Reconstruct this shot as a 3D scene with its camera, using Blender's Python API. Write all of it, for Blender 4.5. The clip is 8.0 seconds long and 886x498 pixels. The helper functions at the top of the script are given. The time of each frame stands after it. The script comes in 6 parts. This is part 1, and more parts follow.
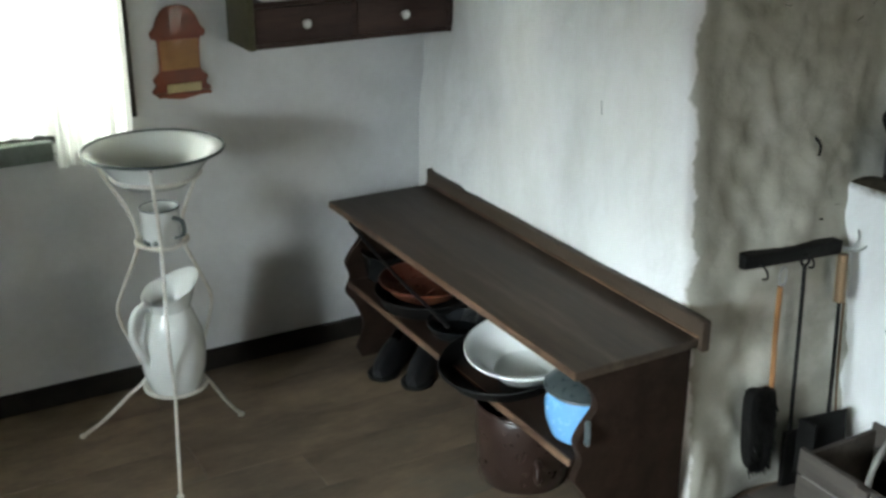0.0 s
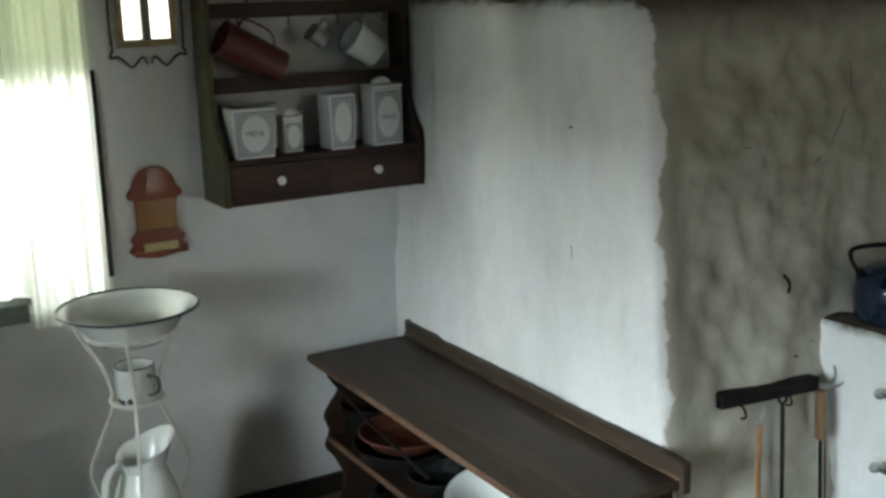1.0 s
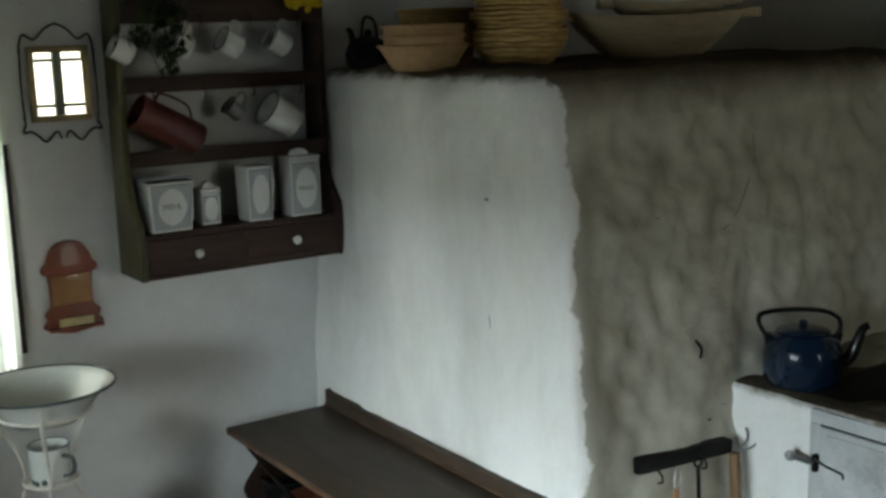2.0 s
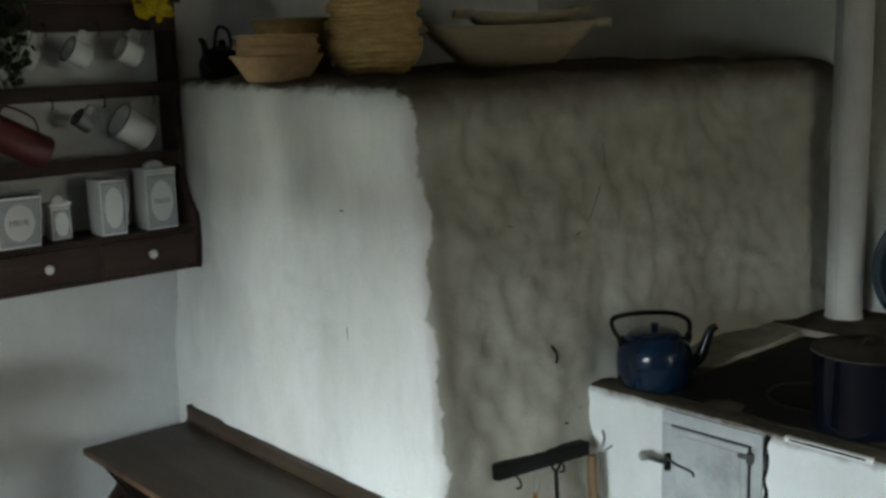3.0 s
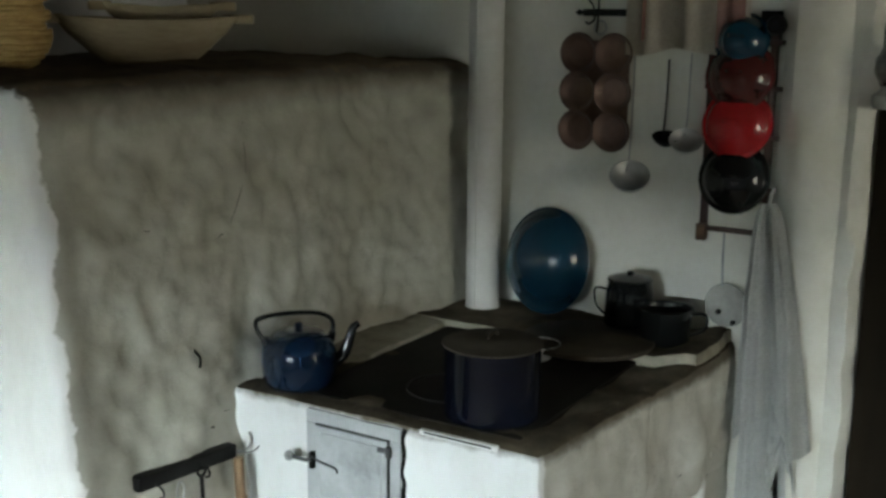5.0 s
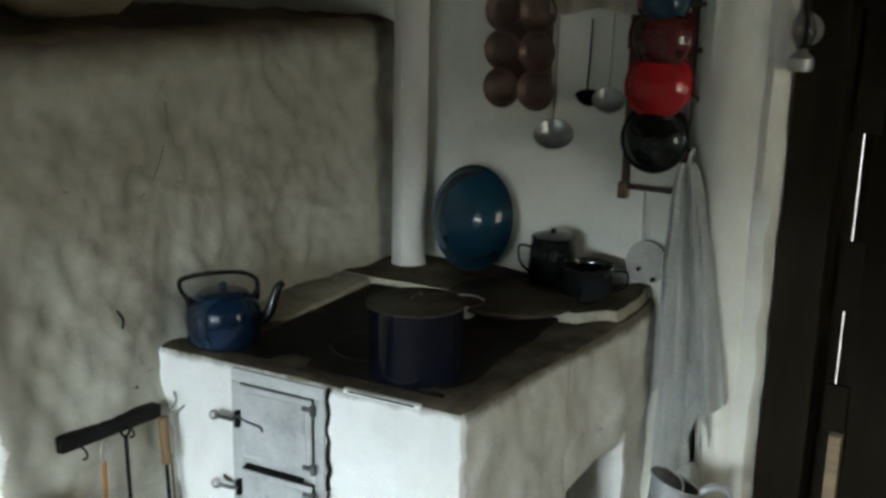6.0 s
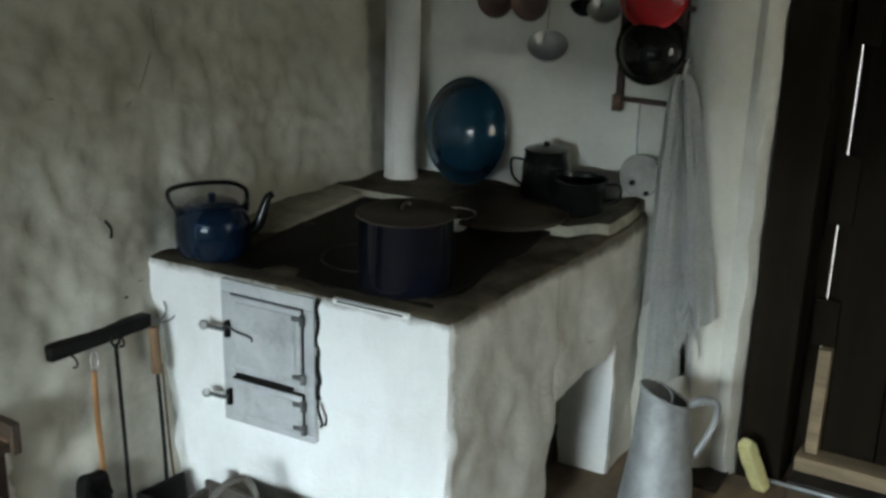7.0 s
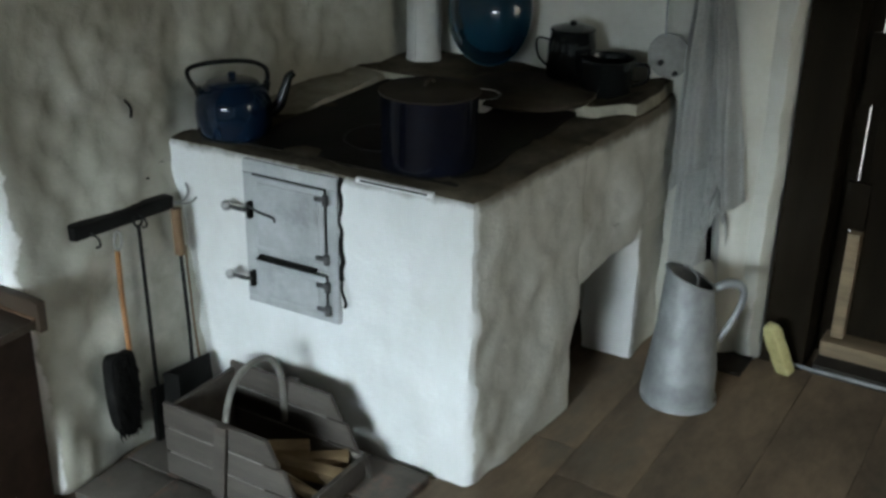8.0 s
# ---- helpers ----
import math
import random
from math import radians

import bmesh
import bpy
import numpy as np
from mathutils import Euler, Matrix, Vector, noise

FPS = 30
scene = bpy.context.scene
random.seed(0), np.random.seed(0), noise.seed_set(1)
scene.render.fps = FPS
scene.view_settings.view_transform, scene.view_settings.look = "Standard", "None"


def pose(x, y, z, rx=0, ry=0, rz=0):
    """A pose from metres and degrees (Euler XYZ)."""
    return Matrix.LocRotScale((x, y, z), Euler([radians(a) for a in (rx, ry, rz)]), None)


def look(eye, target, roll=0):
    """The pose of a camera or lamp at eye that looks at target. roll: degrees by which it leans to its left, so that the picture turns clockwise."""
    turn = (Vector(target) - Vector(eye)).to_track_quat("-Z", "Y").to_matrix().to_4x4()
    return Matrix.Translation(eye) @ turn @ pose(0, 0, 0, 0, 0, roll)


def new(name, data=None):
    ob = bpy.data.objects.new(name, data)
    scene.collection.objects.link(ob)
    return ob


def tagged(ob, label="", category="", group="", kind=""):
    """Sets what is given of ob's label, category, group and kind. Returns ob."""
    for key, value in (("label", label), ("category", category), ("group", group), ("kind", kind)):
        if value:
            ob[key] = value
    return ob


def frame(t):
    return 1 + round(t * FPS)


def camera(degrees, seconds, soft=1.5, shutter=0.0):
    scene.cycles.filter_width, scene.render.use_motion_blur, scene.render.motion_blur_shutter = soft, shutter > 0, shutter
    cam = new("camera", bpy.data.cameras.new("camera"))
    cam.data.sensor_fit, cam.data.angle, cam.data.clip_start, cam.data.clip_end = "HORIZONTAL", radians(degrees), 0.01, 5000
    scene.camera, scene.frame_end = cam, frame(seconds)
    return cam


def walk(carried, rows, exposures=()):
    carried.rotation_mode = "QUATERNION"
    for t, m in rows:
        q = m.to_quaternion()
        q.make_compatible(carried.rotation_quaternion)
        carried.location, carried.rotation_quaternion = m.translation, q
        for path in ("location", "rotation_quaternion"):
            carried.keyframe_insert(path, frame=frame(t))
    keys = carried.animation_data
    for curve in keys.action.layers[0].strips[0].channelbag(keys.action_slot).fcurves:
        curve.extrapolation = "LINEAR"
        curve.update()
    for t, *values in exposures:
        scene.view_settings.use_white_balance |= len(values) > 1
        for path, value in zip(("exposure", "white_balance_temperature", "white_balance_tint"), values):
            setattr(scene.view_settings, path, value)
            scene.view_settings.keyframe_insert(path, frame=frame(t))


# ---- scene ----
cam = camera(43.0, 8.0, soft=3.0)
PATH = [
    (0, (-1.68, -3.179, 1.675), (-0.768, -1.556, 0.944), -0.0),
    (0.5, (-1.647, -3.202, 1.658), (-0.711, -1.53, 1.084), -0.7),
    (1, (-1.652, -3.215, 1.661), (-0.682, -1.53, 1.193), -1.6),
    (2.5, (-1.661, -3.249, 1.72), (-0.477, -1.677, 1.364), -1.5),
    (3, (-1.602, -3.273, 1.717), (-0.333, -1.773, 1.346), -1.6),
    (3.5, (-1.568, -3.295, 1.713), (-0.199, -1.889, 1.331), -1.2),
    (4, (-1.564, -3.3, 1.754), (-0.091, -2.005, 1.362), 0.0),
    (4.5, (-1.54, -3.334, 1.778), (0.027, -2.16, 1.371), 0.4),
    (5, (-1.527, -3.343, 1.779), (0.107, -2.268, 1.363), 0.5),
    (6.5, (-1.519, -3.385, 1.826), (0.16, -2.451, 1.269), 1.8),
    (7, (-1.501, -3.39, 1.777), (0.145, -2.448, 1.143), 1.5),
    (7.5, (-1.493, -3.376, 1.742), (0.108, -2.429, 1.006), 1.1),
    (8, (-1.49, -3.375, 1.716), (0.084, -2.437, 0.916), 1.1),
]
EXPOSURES = [(0, -0.05, 6600, 9), (0.5, -0.22, 6620, 8), (1, -0.3, 6650, 8), (1.7, -0.4, 6700, 7), (2.5, -0.45, 6700, 7), (3.5, -0.22, 6700, 7), (4.5, 0.12, 6750, 7), (5.0, 0.15, 6700, 7), (6.5, 0.1, 6650, 7), (8, -0.38, 6450, 8)]
walk(cam, [(t, look(eye, target, roll)) for t, eye, target, roll in PATH], EXPOSURES)

# ---- world, sun, windows' daylight ----
world = bpy.data.worlds.new("world")
scene.world = world
world.use_nodes = True
wn = world.node_tree.nodes
sky = wn.new("ShaderNodeTexSky")
sky.sky_type, sky.sun_disc, sky.sun_elevation, sky.sun_rotation = "NISHITA", False, radians(40), radians(200)
world.node_tree.links.new(sky.outputs[0], wn["Background"].inputs[0])
wn["Background"].inputs[1].default_value = 0.15


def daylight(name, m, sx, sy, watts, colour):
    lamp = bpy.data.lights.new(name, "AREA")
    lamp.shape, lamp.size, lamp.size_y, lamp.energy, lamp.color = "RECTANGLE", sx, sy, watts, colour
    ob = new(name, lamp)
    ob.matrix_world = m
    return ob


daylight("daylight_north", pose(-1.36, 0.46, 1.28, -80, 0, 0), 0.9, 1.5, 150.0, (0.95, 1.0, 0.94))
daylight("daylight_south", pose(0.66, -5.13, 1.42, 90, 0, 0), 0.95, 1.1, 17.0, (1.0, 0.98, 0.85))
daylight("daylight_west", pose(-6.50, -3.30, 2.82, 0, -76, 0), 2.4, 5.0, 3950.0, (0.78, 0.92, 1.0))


# ---- materials ----
def mat(name, a, b=None, scale=6.0, fine=60.0, rough=0.7, metal=0.0, bump=0.3, depth=0.004, c=None, stretch=(1, 1, 1), gloss=0.0, island=False, grain=None):
    """Two colours mixed by broad noise, fine grain on top, bump at two scales. stretch: scale of the pattern by axis."""
    m = bpy.data.materials.new(name)
    m.use_nodes = True
    t, n = m.node_tree, m.node_tree.nodes
    ln = t.links.new
    p = n["Principled BSDF"]
    b = b or tuple(v * 0.7 for v in a)
    tex = n.new("ShaderNodeTexCoord")
    mp = n.new("ShaderNodeMapping")
    mp.inputs["Scale"].default_value = stretch
    ln(tex.outputs["Object"], mp.inputs[0])
    info = n.new("ShaderNodeObjectInfo")
    shift = n.new("ShaderNodeVectorMath")
    shift.operation = "ADD"
    ln(mp.outputs[0], shift.inputs[0])
    ln(info.outputs["Random"], shift.inputs[1])
    n1, n2 = n.new("ShaderNodeTexNoise"), n.new("ShaderNodeTexNoise")
    for q, s, d in ((n1, scale, 6), (n2, fine, 4)):
        q.inputs["Scale"].default_value = s
        q.inputs["Detail"].default_value = d
        q.inputs["Roughness"].default_value = 0.62
        ln(shift.outputs[0], q.inputs["Vector"])
    r1 = n.new("ShaderNodeValToRGB")
    r1.color_ramp.elements[0].position, r1.color_ramp.elements[1].position = 0.36, 0.66
    r1.color_ramp.elements[0].color, r1.color_ramp.elements[1].color = (*b, 1), (*a, 1)
    ln(n1.outputs["Fac"], r1.inputs[0])
    mix = n.new("ShaderNodeMix")
    mix.data_type, mix.blend_type = "RGBA", "OVERLAY"
    mix.inputs[0].default_value = grain if grain is not None else (0.10 if gloss or metal > 0.5 else 0.3)
    ln(r1.outputs[0], mix.inputs[6])
    ln(n2.outputs["Fac"], mix.inputs[7])
    out = mix.outputs[2]
    if c:
        n3 = n.new("ShaderNodeTexNoise")
        n3.inputs["Scale"].default_value = scale * 0.45
        n3.inputs["Detail"].default_value = 7
        n3.inputs["Roughness"].default_value = 0.7
        ln(shift.outputs[0], n3.inputs["Vector"])
        r3 = n.new("ShaderNodeValToRGB")
        r3.color_ramp.elements[0].position, r3.color_ramp.elements[1].position = 0.54, 0.70
        r3.color_ramp.elements[0].color, r3.color_ramp.elements[1].color = (0, 0, 0, 1), (1, 1, 1, 1)
        ln(n3.outputs["Fac"], r3.inputs[0])
        m3 = n.new("ShaderNodeMix")
        m3.data_type = "RGBA"
        ln(r3.outputs[0], m3.inputs[0])
        ln(out, m3.inputs[6])
        m3.inputs[7].default_value = (*c, 1)
        out = m3.outputs[2]
    if island:
        geo = n.new("ShaderNodeObjectInfo")
        hs = n.new("ShaderNodeHueSaturation")
        mr = n.new("ShaderNodeMapRange")
        mr.inputs[3].default_value, mr.inputs[4].default_value = 0.88, 1.12
        ln(geo.outputs["Random"], mr.inputs[0])
        ln(mr.outputs[0], hs.inputs["Value"])
        ln(out, hs.inputs["Color"])
        out = hs.outputs[0]
    ln(out, p.inputs["Base Color"])
    p.inputs["Metallic"].default_value = metal
    rr = n.new("ShaderNodeMapRange")
    rr.inputs[3].default_value, rr.inputs[4].default_value = max(0.03, rough - 0.12), min(1, rough + 0.12)
    ln(n2.outputs["Fac"], rr.inputs[0])
    if rough:
        ln(rr.outputs[0], p.inputs["Roughness"])
    else:
        p.inputs["Roughness"].default_value = 0.0
    if rough > 0.45 and metal < 0.5:
        p.inputs["Specular IOR Level"].default_value = 0.18
    if gloss:
        p.inputs["Coat Weight"].default_value = gloss
        p.inputs["Coat Roughness"].default_value = 0.06
    if bump:
        add = n.new("ShaderNodeMath")
        add.operation = "MULTIPLY_ADD"
        add.inputs[1].default_value = 0.3
        ln(n2.outputs["Fac"], add.inputs[0])
        ln(n1.outputs["Fac"], add.inputs[2])
        bp = n.new("ShaderNodeBump")
        bp.inputs["Strength"].default_value, bp.inputs["Distance"].default_value = bump, depth
        ln(add.outputs[0], bp.inputs["Height"])
        ln(bp.outputs[0], p.inputs["Normal"])
    return m


M_WHITE = mat("whitewashed_plaster", (0.70, 0.70, 0.69), (0.61, 0.605, 0.59), 3.2, 38, 0.9, bump=0.4, depth=0.006, c=(0.60, 0.595, 0.575), grain=0.12)
M_YELLOWED = mat("yellowed_limewash", (0.71, 0.695, 0.63), (0.61, 0.595, 0.53), 3.2, 38, 0.9, bump=0.4, depth=0.006, c=(0.60, 0.58, 0.51), grain=0.12)
M_SOOT = mat("sooty_clay_top", (0.19, 0.145, 0.10), (0.11, 0.085, 0.06), 5.0, 34, 0.9, bump=0.6, depth=0.008)
M_STOVEWHITE = mat("limewashed_stove", (0.83, 0.83, 0.82), (0.75, 0.74, 0.71), 4.0, 30, 0.88, bump=0.5, depth=0.006, c=(0.70, 0.68, 0.63), stretch=(1, 1, 0.5))
M_RIM = mat("sooty_stove_rim", (0.12, 0.10, 0.07), (0.04, 0.032, 0.023), 7.0, 40, 0.85, bump=0.6, depth=0.008)
M_PLANK = mat("worn_floor_board", (0.19, 0.134, 0.088), (0.095, 0.071, 0.050), 3.4, 30, 0.78, bump=0.4, depth=0.003, c=(0.115, 0.098, 0.074), stretch=(0.8, 1.7, 1.7), island=True)
M_JOINT = mat("floor_joint_dirt", (0.10, 0.072, 0.048), None, 20, 60, 0.9)
M_BENCH = mat("dark_brown_painted_wood", (0.027, 0.016, 0.012), (0.016, 0.010, 0.007), 4.0, 40, 0.5, bump=0.25, depth=0.002, stretch=(3, 0.4, 3))
M_BENCHTOP = mat("worn_bench_top", (0.062, 0.043, 0.030), (0.038, 0.027, 0.019), 4.0, 40, 0.48, bump=0.2, depth=0.002, stretch=(5, 0.4, 3), c=(0.092, 0.070, 0.052))
M_EDGEWORN = mat("worn_bare_edge", (0.15, 0.088, 0.054), (0.05, 0.029, 0.019), 12.0, 50, 0.55, bump=0.25, depth=0.002, stretch=(2, 0.6, 2))
M_SHELF = mat("dark_red_brown_wood", (0.06, 0.034, 0.027), (0.035, 0.02, 0.017), 5.0, 40, 0.5, bump=0.25, depth=0.002, stretch=(0.5, 3, 3))
M_OLIVE = mat("olive_side_paint", (0.085, 0.076, 0.042), (0.055, 0.05, 0.028), 6, 40, 0.6)
M_DOORWOOD = mat("black_brown_door_board", (0.014, 0.010, 0.006), (0.007, 0.005, 0.003), 3, 30, 0.72, bump=0.4, depth=0.003, stretch=(4, 4, 0.3))
M_LIGHTWOOD = mat("bare_grey_wood", (0.27, 0.20, 0.125), (0.17, 0.125, 0.08), 4, 40, 0.75, bump=0.3, depth=0.002, stretch=(4, 0.4, 4))
M_BASE = mat("black_brown_skirting", (0.028, 0.023, 0.018), (0.016, 0.013, 0.011), 5, 40, 0.7)
M_ENAMEL = mat("white_enamel", (0.82, 0.83, 0.80), (0.76, 0.77, 0.73), 3, 30, 0.18, bump=0.03, gloss=0.5)
M_WIRE = mat("white_painted_iron", (0.76, 0.74, 0.68), (0.62, 0.58, 0.50), 14, 80, 0.45, bump=0.2, depth=0.001, c=(0.55, 0.47, 0.36))
M_RIMGREY = mat("dark_enamel_edge", (0.06, 0.075, 0.075), None, 10, 60, 0.3, gloss=0.3)
M_BLUE = mat("cobalt_enamel", (0.004, 0.014, 0.034), (0.0025, 0.009, 0.022), 4, 50, 0.2, bump=0.04, gloss=0.6)
M_NAVY = mat("navy_enamel", (0.003, 0.0045, 0.010), (0.002, 0.003, 0.007), 4, 50, 0.13, bump=0.04, gloss=0.6)
M_TEAL = mat("petrol_blue_enamel", (0.005, 0.032, 0.054), (0.004, 0.022, 0.038), 4, 50, 0.16, bump=0.05, gloss=0.7)
M_SKYBLUE = mat("sky_blue_enamel", (0.17, 0.40, 0.68), (0.14, 0.35, 0.62), 5, 50, 0.25, bump=0.03, gloss=0.5)
M_RED = mat("red_enamel", (0.36, 0.008, 0.013), (0.28, 0.007, 0.010), 5, 50, 0.15, bump=0.03, gloss=0.7)
M_DARKRED = mat("dark_red_enamel", (0.075, 0.009, 0.009), (0.05, 0.007, 0.007), 5, 50, 0.18, bump=0.04, gloss=0.6)
M_TINRED = mat("brick_red_tin", (0.115, 0.022, 0.018), (0.075, 0.014, 0.012), 7, 60, 0.35, bump=0.08, gloss=0.2)
M_BLACK = mat("black_enamel", (0.007, 0.008, 0.008), (0.010, 0.011, 0.011), 5, 50, 0.13, bump=0.05, gloss=0.6)
M_DULL = mat("dull_black_leather", (0.024, 0.025, 0.026), (0.013, 0.013, 0.014), 7, 60, 0.5, bump=0.3, depth=0.002)
M_IRON = mat("blackened_iron", (0.010, 0.0095, 0.009), (0.006, 0.0055, 0.005), 9, 70, 0.6, metal=0.4, bump=0.35, depth=0.002)
M_PLATE = mat("sooty_stove_plate", (0.015, 0.012, 0.010), (0.009, 0.008, 0.006), 6, 60, 0.7, metal=0.2, bump=0.3, depth=0.002)
M_STEEL = mat("dull_steel", (0.42, 0.42, 0.41), (0.30, 0.30, 0.29), 9, 60, 0.35, metal=0.85, bump=0.1, depth=0.001)
M_ZINC = mat("dented_zinc", (0.43, 0.44, 0.445), (0.27, 0.278, 0.28), 11, 34, 0.5, metal=0.5, bump=0.6, depth=0.008)
M_GREYPAINT = mat("silver_grey_stove_paint", (0.47, 0.48, 0.485), (0.35, 0.355, 0.355), 8, 60, 0.5, metal=0.05, bump=0.12, depth=0.001, c=(0.22, 0.225, 0.225), grain=0.12)
M_HINGE = mat("dark_worn_iron", (0.14, 0.14, 0.14), (0.05, 0.05, 0.05), 20, 80, 0.5, metal=0.3, bump=0.2, depth=0.001)
M_PIPE = mat("white_stove_pipe_paint", (0.60, 0.595, 0.56), (0.50, 0.49, 0.46), 4, 40, 0.5, bump=0.05, depth=0.002, grain=0.1)
M_CROCK = mat("brown_salt_glaze", (0.034, 0.018, 0.013), (0.024, 0.013, 0.010), 6, 40, 0.3, bump=0.15, gloss=0.5)
M_TERRA = mat("red_glazed_earthenware", (0.10, 0.028, 0.016), (0.065, 0.020, 0.012), 6, 40, 0.3, bump=0.1, gloss=0.5)
M_STRAW = mat("coiled_straw", (0.60, 0.42, 0.18), (0.40, 0.26, 0.10), 14, 110, 0.75, bump=0.6, depth=0.004, stretch=(1, 1, 2.5))
M_TURNED = mat("turned_tan_wood", (0.42, 0.28, 0.15), (0.32, 0.20, 0.10), 6, 60, 0.6, bump=0.2, depth=0.002)
M_TROUGH = mat("pale_hewn_wood", (0.44, 0.37, 0.25), (0.32, 0.26, 0.17), 6, 50, 0.75, bump=0.4, depth=0.004, stretch=(0.5, 3, 3))
M_HANDLE = mat("orange_brown_handle", (0.38, 0.19, 0.08), (0.28, 0.13, 0.05), 10, 60, 0.5, bump=0.15, stretch=(4, 4, 0.5))
M_BROWNH = mat("dull_brown_handle", (0.20, 0.125, 0.07), (0.13, 0.08, 0.045), 10, 60, 0.6, bump=0.2, stretch=(4, 4, 0.5))
M_BRISTLE = mat("black_bristles", (0.006, 0.006, 0.006), (0.012, 0.011, 0.010), 30, 160, 0.8, bump=0.9, depth=0.006, stretch=(3, 3, 1))
M_YELBRIS = mat("straw_yellow_bristles", (0.62, 0.56, 0.28), (0.48, 0.42, 0.19), 30, 160, 0.8, bump=0.8, depth=0.004)
M_CRATE = mat("weathered_grey_board", (0.080, 0.068, 0.058), (0.048, 0.040, 0.034), 5, 50, 0.75, bump=0.35, depth=0.002, c=(0.10, 0.068, 0.054), stretch=(3, 0.4, 3))
M_CRATEGAP = mat("pale_board_edge", (0.20, 0.185, 0.165), None, 9, 50, 0.8)
M_LOG = mat("split_log", (0.17, 0.115, 0.06), (0.09, 0.06, 0.032), 9, 60, 0.8, bump=0.5, depth=0.004, stretch=(3, 0.6, 3))
M_ROD = mat("grey_bent_rod", (0.20, 0.19, 0.17), (0.10, 0.092, 0.08), 9, 50, 0.6)
M_LINEN = mat("grey_white_linen", (0.56, 0.565, 0.54), (0.46, 0.465, 0.445), 6, 140, 0.9, bump=0.4, depth=0.002, c=(0.46, 0.47, 0.47))
M_SKIM = mat("grey_worn_enamel", (0.36, 0.35, 0.32), (0.27, 0.26, 0.24), 8, 50, 0.5, bump=0.1, depth=0.001)
M_CLOTH = mat("cream_linen_runner", (0.60, 0.55, 0.46), (0.52, 0.46, 0.38), 8, 140, 0.9, bump=0.4, depth=0.002)
M_STRIPE = mat("faded_red_stripe", (0.36, 0.20, 0.17), (0.28, 0.15, 0.13), 12, 120, 0.9)
M_HEARTH = mat("worn_hearth_tile", (0.11, 0.095, 0.08), (0.075, 0.063, 0.053), 7, 40, 0.75, bump=0.35, depth=0.003, c=(0.24, 0.12, 0.085), island=True)
M_PLAQUE = mat("red_brown_varnish", (0.25, 0.055, 0.022), (0.17, 0.04, 0.018), 7, 60, 0.4, bump=0.15, gloss=0.3)
M_AMBER = mat("amber_varnish", (0.33, 0.165, 0.05), (0.26, 0.11, 0.035), 7, 60, 0.4, bump=0.15, gloss=0.3)
M_PAPER = mat("yellowed_paper", (0.55, 0.46, 0.25), (0.45, 0.37, 0.19), 20, 90, 0.9)
M_GOLD = mat("tarnished_brass", (0.33, 0.26, 0.13), (0.20, 0.155, 0.08), 14, 80, 0.45, metal=0.6, bump=0.2)
M_MIRROR = mat("mirror_silver", (0.9, 0.9, 0.88), (0.86, 0.86, 0.84), 2, 30, 0.0, metal=1.0, bump=0.0)
M_PORC = mat("white_porcelain", (0.78, 0.78, 0.76), (0.72, 0.72, 0.70), 5, 50, 0.2, bump=0.03, gloss=0.4)
M_BLUEGREY = mat("blue_grey_pattern", (0.17, 0.20, 0.23), (0.23, 0.26, 0.29), 60, 160, 0.35, bump=0.03)
M_INK = mat("grey_lettering", (0.16, 0.17, 0.18), None, 30, 90, 0.6)
M_LEAF = mat("ivy_leaf", (0.045, 0.075, 0.025), (0.025, 0.045, 0.016), 12, 60, 0.5, island=True)
M_YELLOW = mat("yellow_petals", (0.62, 0.46, 0.02), (0.48, 0.32, 0.015), 20, 80, 0.6, island=True)
M_COPPER = mat("brown_tinned_mould", (0.14, 0.085, 0.065), (0.09, 0.055, 0.045), 7, 60, 0.32, metal=0.45, bump=0.1)
M_LID = mat("grey_brown_lid", (0.065, 0.054, 0.040), (0.034, 0.028, 0.021), 6, 50, 0.6, bump=0.2)
M_FRAMEGREEN = mat("grey_green_window_paint", (0.22, 0.25, 0.22), (0.16, 0.185, 0.16), 6, 50, 0.6)
M_CEIL = mat("smoke_stained_boards", (0.13, 0.115, 0.095), (0.085, 0.075, 0.06), 3, 30, 0.85, stretch=(0.4, 3, 3))
M_GROUND = mat("grass_outside", (0.09, 0.14, 0.045), (0.06, 0.095, 0.03), 0.6, 9, 0.9)

for q, w in ((M_NAVY, 0.5), (M_BLACK, 0.55), (M_BLUE, 0.8), (M_TEAL, 0.8)):
    q.node_tree.nodes["Principled BSDF"].inputs["Specular IOR Level"].default_value = 0.2
    q.node_tree.nodes["Principled BSDF"].inputs["Coat Weight"].default_value = w

for q in (M_PLATE, M_RIM, M_LID, M_DOORWOOD, M_BRISTLE, M_BENCH):
    q.node_tree.nodes["Principled BSDF"].inputs["Specular IOR Level"].default_value = 0.06

M_CURTAIN = bpy.data.materials.new("sheer_white_curtain")
M_CURTAIN.use_nodes = True
cn, cl = M_CURTAIN.node_tree.nodes, M_CURTAIN.node_tree.links
tr, df, ms = cn.new("ShaderNodeBsdfTranslucent"), cn.new("ShaderNodeBsdfDiffuse"), cn.new("ShaderNodeMixShader")
wv = cn.new("ShaderNodeTexNoise")
wv.inputs["Scale"].default_value = 260
cr = cn.new("ShaderNodeValToRGB")
cr.color_ramp.elements[0].color, cr.color_ramp.elements[1].color = (0.84, 0.86, 0.83, 1), (0.93, 0.94, 0.92, 1)
cl.new(wv.outputs["Fac"], cr.inputs[0])
for q in (tr, df):
    cl.new(cr.outputs[0], q.inputs[0])
ms.inputs[0].default_value = 0.25
cl.new(tr.outputs[0], ms.inputs[1])
cl.new(df.outputs[0], ms.inputs[2])
